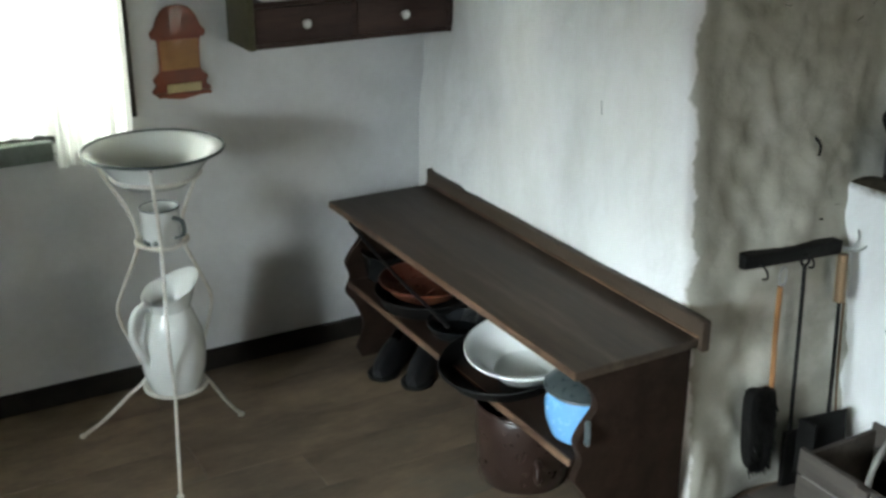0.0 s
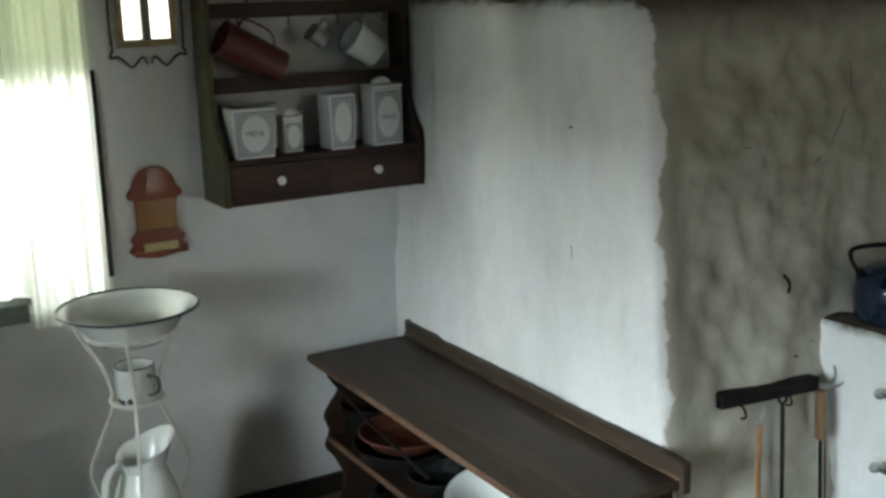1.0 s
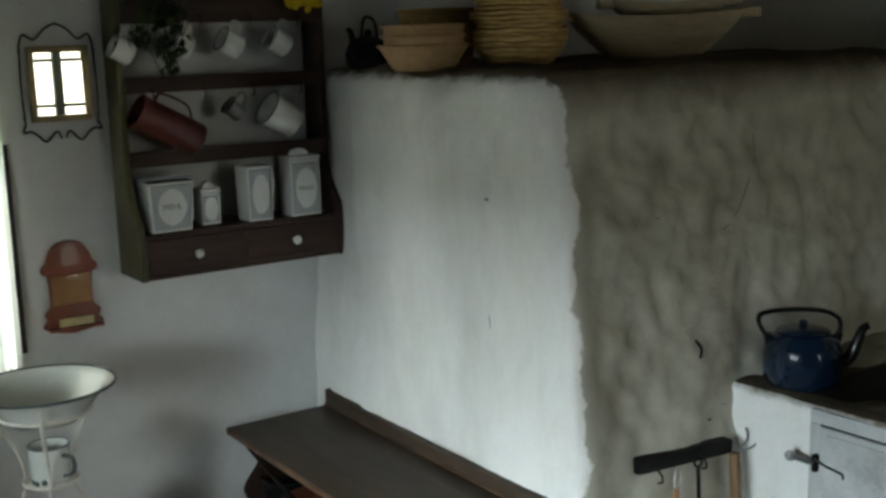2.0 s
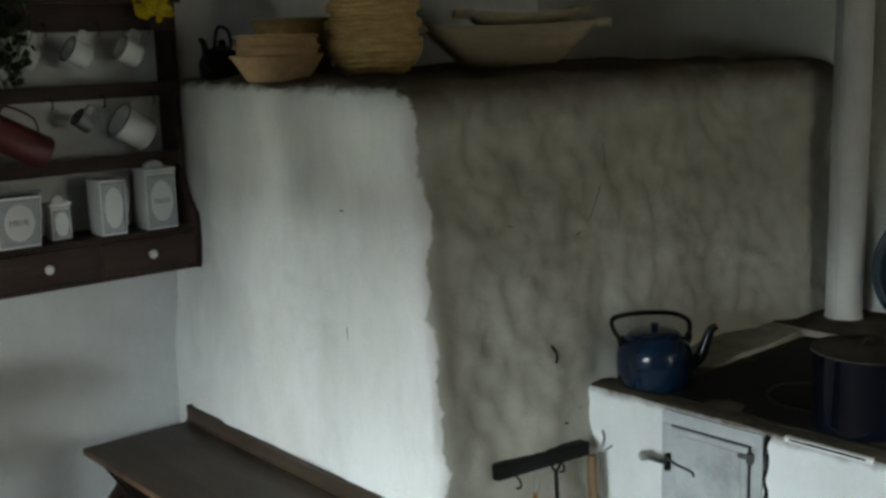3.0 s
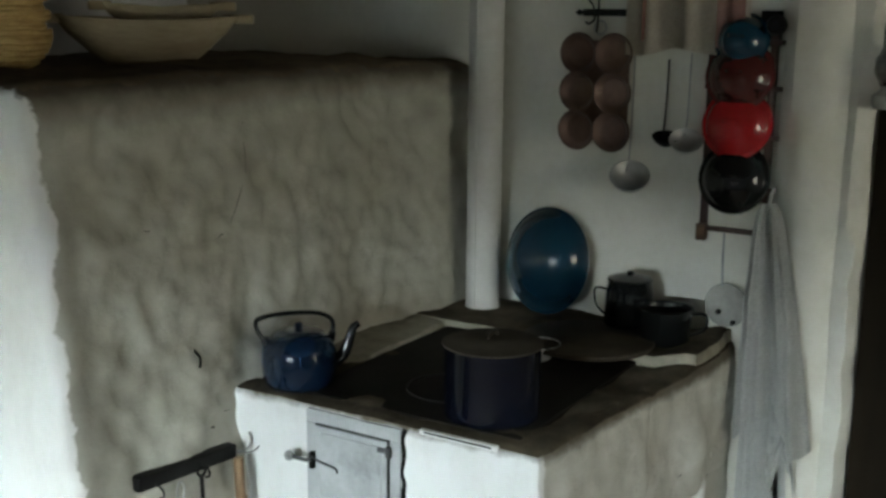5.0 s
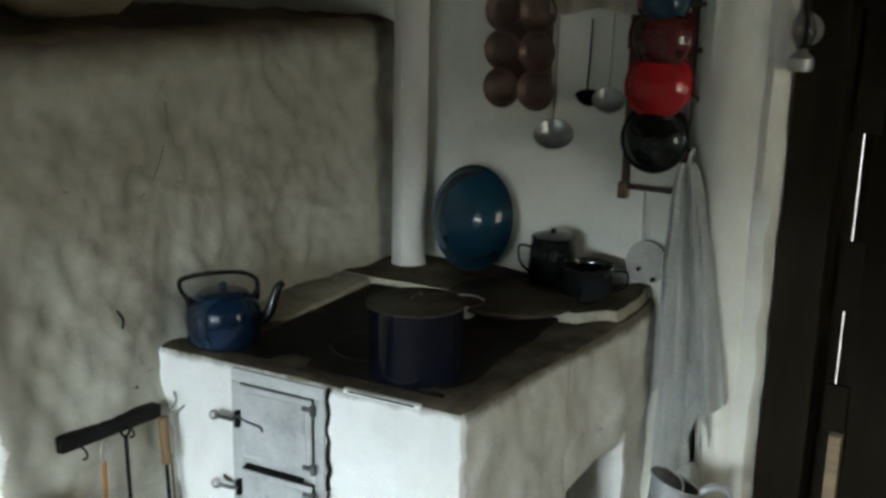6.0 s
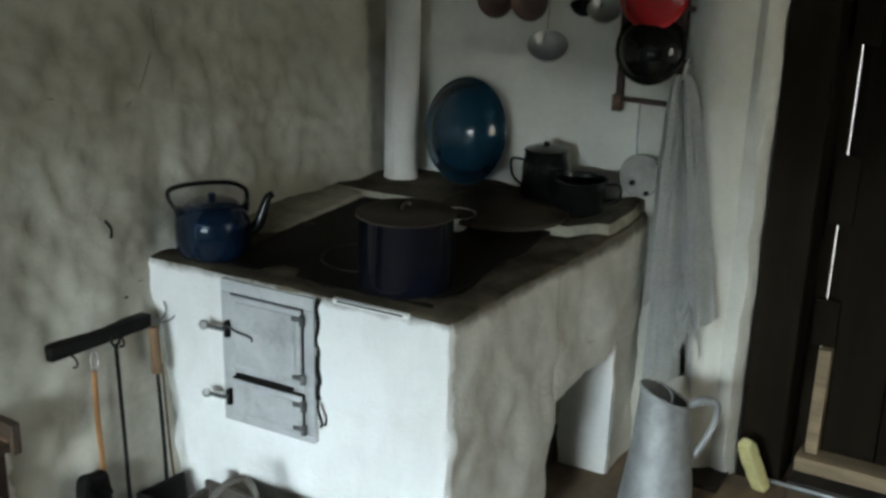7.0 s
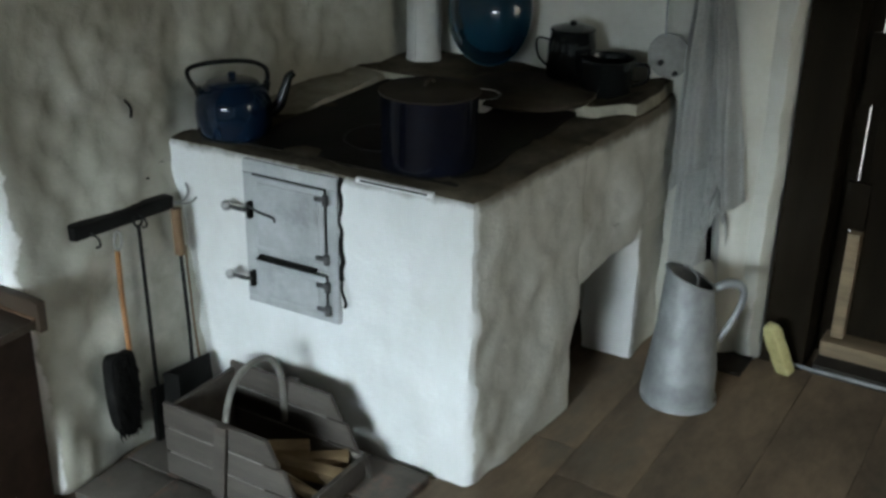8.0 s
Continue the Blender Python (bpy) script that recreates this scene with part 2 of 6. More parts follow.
cl.new(ms.outputs[0], cn["Material Output"].inputs["Surface"])

M_VALANCE = M_CURTAIN.copy()
M_VALANCE.name = "dense_cream_valance"
for q in M_VALANCE.node_tree.nodes:
    if q.type == "VALTORGB":
        q.color_ramp.elements[0].color, q.color_ramp.elements[1].color = (0.50, 0.53, 0.38, 1), (0.62, 0.65, 0.48, 1)


def limewashed(m, white, dirty, edge, top=None, soot=(0.10, 0.08, 0.055), ease=0.0, brim=None):
    """Adds limewash to a clay material where x lies before the given edge, whitened for the light from -x, with a
    ragged border, and soot along the top.
    """
    t, n = m.node_tree, m.node_tree.nodes
    ln, p = t.links.new, n["Principled BSDF"]
    clay = p.inputs["Base Color"].links[0].from_socket
    tex, sep = n.new("ShaderNodeTexCoord"), n.new("ShaderNodeSeparateXYZ")
    ln(tex.outputs["Object"], sep.inputs[0])

    def ragged(axis, scale, amount):
        q = n.new("ShaderNodeTexNoise")
        q.inputs["Scale"].default_value, q.inputs["Detail"].default_value, q.inputs["Roughness"].default_value = scale, 6, 0.65
        ln(tex.outputs["Object"], q.inputs["Vector"])
        k = n.new("ShaderNodeMath")
        k.operation, k.inputs[1].default_value = "MULTIPLY_ADD", amount
        ln(q.outputs["Fac"], k.inputs[0])
        ln(sep.outputs[axis], k.inputs[2])
        return q, k.outputs[0]

    def between(value, lo, hi):
        r = n.new("ShaderNodeMapRange")
        r.inputs[1].default_value, r.inputs[2].default_value = lo, hi
        ln(value, r.inputs[0])
        return r.outputs[0]

    out = clay
    if top:
        q, v = ragged("Z", 7.0, 0.09)
        m2 = n.new("ShaderNodeMix")
        m2.data_type = "RGBA"
        ln(between(v, top[0] + 0.045, top[1] + 0.045), m2.inputs[0])
        ln(out, m2.inputs[6])
        m2.inputs[7].default_value = (*soot, 1)
        out = m2.outputs[2]
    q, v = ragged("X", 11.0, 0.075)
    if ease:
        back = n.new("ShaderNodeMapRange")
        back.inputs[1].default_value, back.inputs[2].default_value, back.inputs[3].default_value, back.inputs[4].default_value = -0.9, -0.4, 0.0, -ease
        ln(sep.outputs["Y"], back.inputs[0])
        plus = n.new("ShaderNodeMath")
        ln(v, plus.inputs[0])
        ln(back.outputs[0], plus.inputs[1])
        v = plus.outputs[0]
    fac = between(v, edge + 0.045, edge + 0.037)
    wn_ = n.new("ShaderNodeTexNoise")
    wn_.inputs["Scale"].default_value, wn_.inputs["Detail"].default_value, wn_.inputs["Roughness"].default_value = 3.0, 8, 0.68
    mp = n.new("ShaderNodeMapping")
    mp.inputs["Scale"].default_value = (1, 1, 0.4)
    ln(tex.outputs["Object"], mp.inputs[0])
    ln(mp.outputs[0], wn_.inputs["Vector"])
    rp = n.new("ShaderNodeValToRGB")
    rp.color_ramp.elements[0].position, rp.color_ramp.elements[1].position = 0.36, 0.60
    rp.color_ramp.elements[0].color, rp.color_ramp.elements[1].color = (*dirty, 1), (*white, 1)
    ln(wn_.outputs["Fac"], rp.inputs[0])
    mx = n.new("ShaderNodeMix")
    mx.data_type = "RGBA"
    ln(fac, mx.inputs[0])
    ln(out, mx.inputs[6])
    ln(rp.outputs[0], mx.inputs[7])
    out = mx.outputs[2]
    if brim:
        q, v = ragged("Z", 16.0, 0.05)
        m4 = n.new("ShaderNodeMix")
        m4.data_type = "RGBA"
        ln(between(v, brim[0] + 0.025, brim[1] + 0.025), m4.inputs[0])
        ln(out, m4.inputs[6])
        m4.inputs[7].default_value = (*soot, 1)
        out = m4.outputs[2]
    ln(out, p.inputs["Base Color"])
    return m


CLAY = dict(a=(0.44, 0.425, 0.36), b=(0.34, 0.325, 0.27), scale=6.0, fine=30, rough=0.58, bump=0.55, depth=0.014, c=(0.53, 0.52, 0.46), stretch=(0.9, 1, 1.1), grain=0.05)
# Limewash on faces towards -x is whitened to add to the light they catch.
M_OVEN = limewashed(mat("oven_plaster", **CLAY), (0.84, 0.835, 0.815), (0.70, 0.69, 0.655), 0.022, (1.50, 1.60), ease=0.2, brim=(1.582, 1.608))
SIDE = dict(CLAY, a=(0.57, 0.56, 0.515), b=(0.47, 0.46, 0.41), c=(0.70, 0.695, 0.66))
# Stove front painted whiter than its side, which deepens the lit and shaded contrast.
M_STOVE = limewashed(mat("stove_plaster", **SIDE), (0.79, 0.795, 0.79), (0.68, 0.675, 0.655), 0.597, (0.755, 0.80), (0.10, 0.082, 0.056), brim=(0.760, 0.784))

for q in (M_OVEN, M_STOVE):
    q.node_tree.nodes["Principled BSDF"].inputs["Specular IOR Level"].default_value = 0.35

M_GLASS = bpy.data.materials.new("window_glass")
M_GLASS.use_nodes = True
M_GLASS.node_tree.nodes["Principled BSDF"].inputs["Transmission Weight"].default_value = 1.0
M_GLASS.node_tree.nodes["Principled BSDF"].inputs["Roughness"].default_value = 0.0
M_GLASS.node_tree.nodes["Principled BSDF"].inputs["IOR"].default_value = 1.45


# ---- mesh helpers ----
def thing(name, at, label, category, group="", turn=0.0):
    ob = new(name)
    ob.empty_display_size = 0.05
    ob.matrix_world = pose(*at, 0, 0, turn)
    return tagged(ob, label, category, group)


def finish(bm, name, material, smooth):
    me = bpy.data.meshes.new(name)
    bm.normal_update()
    bm.to_mesh(me)
    bm.free()
    for q in (material if isinstance(material, (list, tuple)) else [material]):
        me.materials.append(q)
    if smooth:
        me.shade_smooth()
        me.set_sharp_from_angle(angle=radians(42))
    return me


def part(name, bm, material, parent=None, label="", smooth=True, m=None):
    ob = new(name, finish(bm, name, material, smooth))
    if parent:
        ob.parent = parent
    if m is not None:
        ob.matrix_basis = m
    return tagged(ob, label)


def box(x0, x1, y0, y1, z0, z1, r=0.003, bm=None, m=None):
    bm = bm or bmesh.new()
    got = bmesh.ops.create_cube(bm, size=1.0)["verts"]
    for v in got:
        v.co = Vector(((x0 + x1) / 2 + v.co.x * (x1 - x0), (y0 + y1) / 2 + v.co.y * (y1 - y0), (z0 + z1) / 2 + v.co.z * (z1 - z0)))
    if m is not None:
        bmesh.ops.transform(bm, matrix=m, verts=got)
    if r:
        edges = list({e for v in got for e in v.link_edges})
        bmesh.ops.bevel(bm, geom=edges, offset=r, segments=2, affect="EDGES", profile=0.6)
    return bm


def lathe(profile, segs=40, bm=None, m=None, wob=0.0, squash=(1, 1)):
    """A turned body about z from (radius, height) pairs; a radius of 0 closes it."""
    bm = bm or bmesh.new()
    rings = []
    for r, z in profile:
        if r < 1e-6:
            rings.append([bm.verts.new((0, 0, z))])
        else:
            ring = []
            for i in range(segs):
                a = 2 * math.pi * i / segs
                k = r * (1 + wob * noise.noise((math.cos(a) * 1.5, math.sin(a) * 1.5, z * 14)))
                ring.append(bm.verts.new((k * math.cos(a) * squash[0], k * math.sin(a) * squash[1], z)))
            rings.append(ring)
    for a, b in zip(rings, rings[1:]):
        if len(a) == 1 and len(b) == 1:
            continue
        for i in range(segs):
            j = (i + 1) % segs
            if len(a) == 1:
                bm.faces.new((a[0], b[j], b[i]))
            elif len(b) == 1:
                bm.faces.new((a[i], a[j], b[0]))
            else:
                bm.faces.new((a[i], a[j], b[j], b[i]))
    if m is not None:
        bmesh.ops.transform(bm, matrix=m, verts=[v for q in rings for v in q])
    bmesh.ops.recalc_face_normals(bm, faces=bm.faces)
    return bm


def smooth_line(points, n=6, closed=False):
    """Catmull-Rom through the points."""
    p = [Vector(q) for q in points]
    out, k = [], len(p)
    for i in range(k if closed else k - 1):
        if closed:
            a, b, c, d = p[i - 1], p[i], p[(i + 1) % k], p[(i + 2) % k]
        else:
            a, b, c, d = p[max(i - 1, 0)], p[i], p[i + 1], p[min(i + 2, k - 1)]
        for s in range(n):
            t = s / n
            out.append(0.5 * ((2 * b) + (c - a) * t + (2 * a - 5 * b + 4 * c - d) * t * t + (3 * b - a - 3 * c + d) * t ** 3))
    if not closed:
        out.append(p[-1])
    return out


def tube(points, r, segs=10, closed=False, bm=None, n=6, flat=1.0, ends=None):
    """A round (or flattened) rod along a smooth line. ends: radius at the far end."""
    bm = bm or bmesh.new()
    line = smooth_line(points, n, closed) if n else [Vector(q) for q in points]
    k = len(line)
    side = None
    rings = []
    for i, p in enumerate(line):
        a = line[(i - 1) % k] if (closed or i) else p
        b = line[(i + 1) % k] if (closed or i < k - 1) else p
        d = (b - a).normalized()
        if side is None:
            side = d.orthogonal().normalized()
        side = (side - d * side.dot(d)).normalized()
        up = d.cross(side)
        rad = r if ends is None else r + (ends - r) * i / (k - 1)
        rings.append([bm.verts.new(p + side * rad * math.cos(2 * math.pi * j / segs) + up * rad * flat * math.sin(2 * math.pi * j / segs)) for j in range(segs)])
    for i in range(k if closed else k - 1):
        a, b = rings[i], rings[(i + 1) % k]
        for j in range(segs):
            bm.faces.new((a[j], a[(j + 1) % segs], b[(j + 1) % segs], b[j]))
    if not closed:
        bm.faces.new(rings[0][::-1])
        bm.faces.new(rings[-1])
    bmesh.ops.recalc_face_normals(bm, faces=bm.faces)
    return bm


def slab(outline, thick, axis="y", at=0.0, r=0.003, bm=None):
    """A board cut to an outline of (u, v) pairs, in the plane across the axis, from at to at + thick."""
    bm = bm or bmesh.new()
    put = {"x": lambda u, v, w: (w, u, v), "y": lambda u, v, w: (u, w, v), "z": lambda u, v, w: (u, v, w)}[axis]
    a = [bm.verts.new(put(u, v, at)) for u, v in outline]
    b = [bm.verts.new(put(u, v, at + thick)) for u, v in outline]
    f1, f2 = bm.faces.new(a), bm.faces.new(b[::-1])
    k = len(a)
    for i in range(k):
        bm.faces.new((a[i], b[i], b[(i + 1) % k], a[(i + 1) % k]))
    bmesh.ops.recalc_face_normals(bm, faces=bm.faces)
    if r:
        bmesh.ops.bevel(bm, geom=[e for f in (f1, f2) for e in f.edges], offset=r, segments=2, affect="EDGES", profile=0.6)
    return bm


def rough_block(x0, x1, y0, y1, z0, z1, step=0.04, r=0.04, amp=0.012, freq=5.0, bend=None, amp2=0.0):
    """A plastered block: rounded, uneven, its faces gridded. bend: a last change of each vertex."""
    bm = bmesh.new()
    lo, hi = Vector((x0, y0, z0)), Vector((x1, y1, z1))
    cnt = [max(2, round((hi[i] - lo[i]) / step)) for i in range(3)]
    made = {}

    def vert(i, j, k):
        key = (i, j, k)
        if key not in made:
            p = Vector((lo[q] + (hi[q] - lo[q]) * (i, j, k)[q] / cnt[q] for q in range(3)))
            c = Vector((min(max(p[q], lo[q] + r), hi[q] - r) for q in range(3)))
            d = p - c
            nrm = d.normalized() if d.length > 1e-9 else Vector((0, 0, 1))
            if r:
                p = c + nrm * r
            s = amp * noise.noise(p * freq) + 0.4 * amp * noise.noise(p * freq * 3.1)
            if amp2:
                s += amp2 * noise.noise(p * 12.0)
            p = p + nrm * s
            made[key] = bm.verts.new(bend(p) if bend else p)
        return made[key]

    for ax in range(3):
        u, w = (ax + 1) % 3, (ax + 2) % 3
        for end in (0, cnt[ax]):
            for a in range(cnt[u]):
                for b in range(cnt[w]):
                    quad = []
                    for da, db in ((0, 0), (1, 0), (1, 1), (0, 1)):
                        ijk = [0, 0, 0]
                        ijk[ax], ijk[u], ijk[w] = end, a + da, b + db
                        quad.append(vert(*ijk))
                    bm.faces.new(quad if end else quad[::-1])
    bmesh.ops.recalc_face_normals(bm, faces=bm.faces)
    return bm


def lettering(text, size, material, parent, m, name="lettering"):
    cu = bpy.data.curves.new(name, "FONT")
    cu.body, cu.size, cu.align_x, cu.align_y, cu.extrude = text, size, "CENTER", "CENTER", 0.0004
    tmp = bpy.data.objects.new(name, cu)
    scene.collection.objects.link(tmp)
    me = bpy.data.meshes.new_from_object(tmp.evaluated_get(bpy.context.evaluated_depsgraph_get()))
    bpy.data.objects.remove(tmp)
    me.materials.clear()
    me.materials.append(material)
    ob = new(name, me)
    ob.parent, ob.matrix_basis = parent, m
    return ob


# ---- the room ----
XW, YS, XE, ZC = -2.7, -4.7, 1.70, 2.35     # west, south and east walls, ceiling
WX0, WX1, WZ0, WZ1 = -1.80, -0.93, 0.80, 1.82  # north window
SX0, SX1, SZ0, SZ1 = 0.21, 1.11, 0.92, 1.92     # south window


def walls(name, boxes, material, amp=0.006, step=0.09, shape=None):
    bm = bmesh.new()
    for b in boxes:
        one = rough_block(*b, step=step, r=0.0, amp=0.0)
        tmp = bpy.data.meshes.new("tmp")
        one.to_mesh(tmp)
        one.free()
        bm.from_mesh(tmp)
        bpy.data.meshes.remove(tmp)
    for v in bm.verts:
        s = amp * noise.noise(v.co * 2.3) + 0.4 * amp * noise.noise(v.co * 7.0)
        v.co += Vector((s, s, 0))
        if shape:
            shape(v)
    return tagged(part(name, bm, material), "", "wall", kind="structure")


def label(ob, text):
    ob["label"] = text
    return ob


T = 0.5
label(walls("wall_north", [(XW - T, WX0, 0, T, 0, ZC), (WX1, XE + T, 0, T, 0, ZC), (WX0, WX1, 0, T, 0, WZ0), (WX0, WX1, 0, T, WZ1, ZC)], M_WHITE), "whitewashed uneven plaster wall with deep window opening")
label(walls("wall_south", [(XW - T, SX0, YS - T, YS, 0, ZC), (SX1, XE + T, YS - T, YS, 0, ZC), (SX0, SX1, YS - T, YS, 0, SZ0), (SX0, SX1, YS - T, YS, SZ1, ZC)], M_WHITE), "whitewashed plaster wall with a window")
WY0, WY1, VZ0, VZ1 = -3.05, -1.75, 0.80, 1.53   # west window
label(walls("wall_west", [(XW - T, XW, YS, WY0, 0, ZC), (XW - T, XW, WY1, 0, 0, ZC), (XW - T, XW, WY0, WY1, 0, VZ0), (XW - T, XW, WY0, WY1, VZ1, ZC)], M_WHITE), "whitewashed plaster wall with a window")
DY0, DY1, DZ = -3.62, -2.635, 1.80               # door opening in the east wall


def east_shape(v):
    """The wall's end beside the door: thicker than the rest, with a rounded corner and a shallow upright ridge."""
    if v.co.x < XE + 0.05 and DY1 - 0.02 < v.co.y < DY1 + 0.3:
        d = max(0.0, v.co.y - DY1)
        step = max(0.0, min(1.0, (-2.375 - 0.012 * noise.noise((0, 0, v.co.z * 4)) - v.co.y) / 0.045))
        v.co.x -= 0.05 * step * step * (3 - 2 * step)
        v.co.x += 0.060 * max(0.0, 1 - d / 0.10) ** 2 + 0.020 * math.exp(-((d - 0.075) / 0.022) ** 2) - 0.022 * math.exp(-((d - 0.03) / 0.016) ** 2)
        v.co.x -= 0.014 * math.exp(-((d - 0.16) / 0.05) ** 2) + 0.010 * noise.noise((d * 20, v.co.z * 3, 0.5))
        if d < 0.03:
            v.co.y += 0.012 * noise.noise((v.co.z * 11, 0.3, 2.0)) + 0.006 * noise.noise((v.co.z * 34, 1.3, 2.0))


label(walls("wall_east", [(XE, XE + T, DY1, 0, 0, ZC), (XE, XE + T, YS, DY0, 0, ZC), (XE, XE + T, DY0, DY1, DZ, ZC)], M_YELLOWED, 0.010, 0.024, east_shape), "whitewashed bulging plaster wall beside the dark door")
tagged(part("ceiling", box(XW - T, XE + T, YS - T, T, ZC, ZC + 0.15, 0), M_CEIL, smooth=False), "smoke-stained board ceiling", "ceiling", kind="structure")
# Glowing panel added outside to give the daylight seen through the door gap.
M_GLARE = bpy.data.materials.new("daylight_glow_panel")
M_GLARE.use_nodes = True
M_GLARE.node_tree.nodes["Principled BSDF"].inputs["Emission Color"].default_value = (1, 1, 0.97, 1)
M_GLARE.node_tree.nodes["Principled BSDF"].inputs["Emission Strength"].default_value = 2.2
tagged(part("backdrop_east", box(3.4, 3.42, -3.6, -1.4, -0.2, 2.6, 0), M_GLARE, smooth=False), "pale glowing panel standing in for daylight outside the door", "backdrop", kind="structure")
tagged(part("ground", box(-300, 300, -300, 300, -0.5, -0.25, 0), M_GROUND, smooth=False), "grassy ground outside the house", "ground", kind="structure")

floor = tagged(part("floor", box(XW - T, XE + T + 0.6, YS - T, T, -0.12, -0.006, 0), M_JOINT, smooth=False), "worn brown wide board floor", "floor", kind="structure")
rnd = random.Random(4)
y = 0.0
while y > YS:
    w = rnd.uniform(0.17, 0.26)
    x = XW
    while x < XE + 0.35:
        ln_ = min(rnd.uniform(1.6, 2.9), XE + 0.5 - x)
        h = rnd.uniform(-0.0015, 0.0)
        if ln_ > 0.2:
            part("plank", box(-ln_ / 2 + 0.0015, ln_ / 2 - 0.0015, -w / 2 + 0.0006, w / 2 - 0.0006, -0.02, h, 0.0012), M_PLANK, floor, smooth=False, m=pose(x + ln_ / 2, y - w / 2, 0))
        x += ln_
    y -= w

# East strip is a flat dark slab added for a dark patch of floor.
for name, b in (("baseboard_north", (XW, -0.06, -0.022, -0.001, 0, 0.066)), ("baseboard_west", (XW + 0.001, XW + 0.022, YS, -0.03, 0, 0.085)), ("baseboard_east", (XE - 0.150, XE - 0.004, DY1 + 0.01, -2.46, 0, 0.014))):
    tagged(part(name, box(*b, 0.004), M_BASE), "black-brown painted wooden board along the foot of the wall", "baseboard", kind="structure")


# ---- windows ----
def window(name, x0, x1, z0, z1, y, s, label_text):
    """A casement with a middle mullion and cross bars. s: the side on which the room lies."""
    w = tagged(new(name), label_text, "window", kind="structure")
    w.matrix_world = pose((x0 + x1) / 2, y, z0)
    hw, h = (x1 - x0) / 2, z1 - z0
    for b in ((-hw, hw, 0, 0.055), (-hw, hw, h - 0.055, h), (-hw, -hw + 0.05, 0.055, h - 0.055), (hw - 0.05, hw, 0.055, h - 0.055), (-0.03, 0.03, 0.055, h - 0.055)):
        part("window_frame", box(b[0], b[1], -0.03, 0.03, b[2], b[3], 0.004), M_FRAMEGREEN, w)
    for sx in (-1, 1):
        c = sx * hw / 2
        for k in (0.36, 0.68):
            part("glazing_bar", box(c - hw / 2 + 0.015, c + hw / 2 - 0.015, -0.012, 0.012, h * k - 0.012, h * k + 0.012, 0.002), M_FRAMEGREEN, w)
        g = part("pane", box(c - hw / 2 + 0.02, c + hw / 2 - 0.02, -0.002, 0.002, 0.05, h - 0.05, 0), M_GLASS, w, smooth=False)
        g.visible_shadow = False
    part("window_sill", box(-hw - 0.0, hw, s * 0.03, s * 0.36, -0.03, 0.0, 0.004), M_FRAMEGREEN, w)
    return w


window("window_1", WX0, WX1, WZ0, WZ1, 0.36, -1, "grey-green painted casement window in a deep reveal")
window("window_2", SX0, SX1, SZ0, SZ1, YS - 0.36, 1, "grey-green painted casement window with bars")


def hanging(name, x0, x1, z0, z1, y, folds, depth, material, parent, seed=0, taper=0.0, nz=14, nx=90):
    """Cloth that hangs in folds across x."""
    bm = bmesh.new()
    grid = []
    for k in range(nz + 1):
        z = z1 + (z0 - z1) * k / nz
        row = []
        for i in range(nx + 1):
            u = i / nx
            x = x0 + (x1 - x0) * (u + taper * (k / nz) * (0.5 - u))
            d = depth * (0.4 + 0.6 * k / nz) * (math.sin(u * folds * 6.283 + seed) + 0.5 * math.sin(u * folds * 2.3 * 6.283 + 1.3 * seed + 0.6 * k / nz))
            row.append(bm.verts.new((x, y + d + 0.01 * noise.noise((x * 6, z * 3, seed)), z)))
        grid.append(row)
    for a, b in zip(grid, grid[1:]):
        for i in range(nx):
            bm.faces.new((a[i], a[i + 1], b[i + 1], b[i]))
    bmesh.ops.solidify(bm, geom=bm.faces[:], thickness=0.0015)
    return part(name, bm, material, parent)


w3 = window("window_3", -0.60, 0.60, VZ0, VZ1, 0, -1, "grey-green painted casement window in the side wall")
w3.matrix_world = pose(XW - 0.30, -2.40, VZ0, 0, 0, 90)
tagged(part("trim_sill", box(WX0 - 0.02, -1.150, -0.022, 0.02, 0.755, 0.812, 0.005), M_FRAMEGREEN), "grey-green painted window sill edge", "sill", kind="structure")

# Dark strip takes the place of the shaded gap between curtain and reveal.
tagged(part("trim_casing", box(WX1 + 0.008, WX1 + 0.024, -0.016, 0.004, 0.85, 1.44, 0.003), M_BASE), "dark strip standing in for the shaded reveal beside the curtain", "trim", kind="structure")
cur = thing("curtain", (0, 0, 0), "sheer white window curtain with fringed valance", "curtain")
hanging("valance", WX0 + 0.01, WX1 - 0.005, 1.43, 1.83, -0.01, 7, 0.007, M_VALANCE, cur, 1)
hanging("drape", -1.150, WX1 + 0.004, 0.742, 1.82, -0.048, 4, 0.010, M_CURTAIN, cur, 3, 0.05)
# Added sheer sheet imitates the window's white glare and hides the frame's rail.
hanging("drape", WX0 + 0.012, -1.13, 0.814, 1.82, 0.045, 9, 0.010, M_CURTAIN, cur, 5, 0.0)
bm = bmesh.new()
for i in range(58):
    x = WX0 + 0.015 + i * 0.0146
    lathe([(0, 0), (0.004, 0.004), (0.0045, 0.012), (0.002, 0.018), (0.0015, 0.026), (0, 0.027)], 6, bm, pose(x, -0.012, 1.405))
part("fringe", bm, M_LINEN, cur, "small white bobble fringe")
part("curtain_rod", tube([(WX0 - 0.02, -0.02, 1.825), (WX1 + 0.02, -0.02, 1.825)], 0.006, 8, n=0), M_FRAMEGREEN, cur)

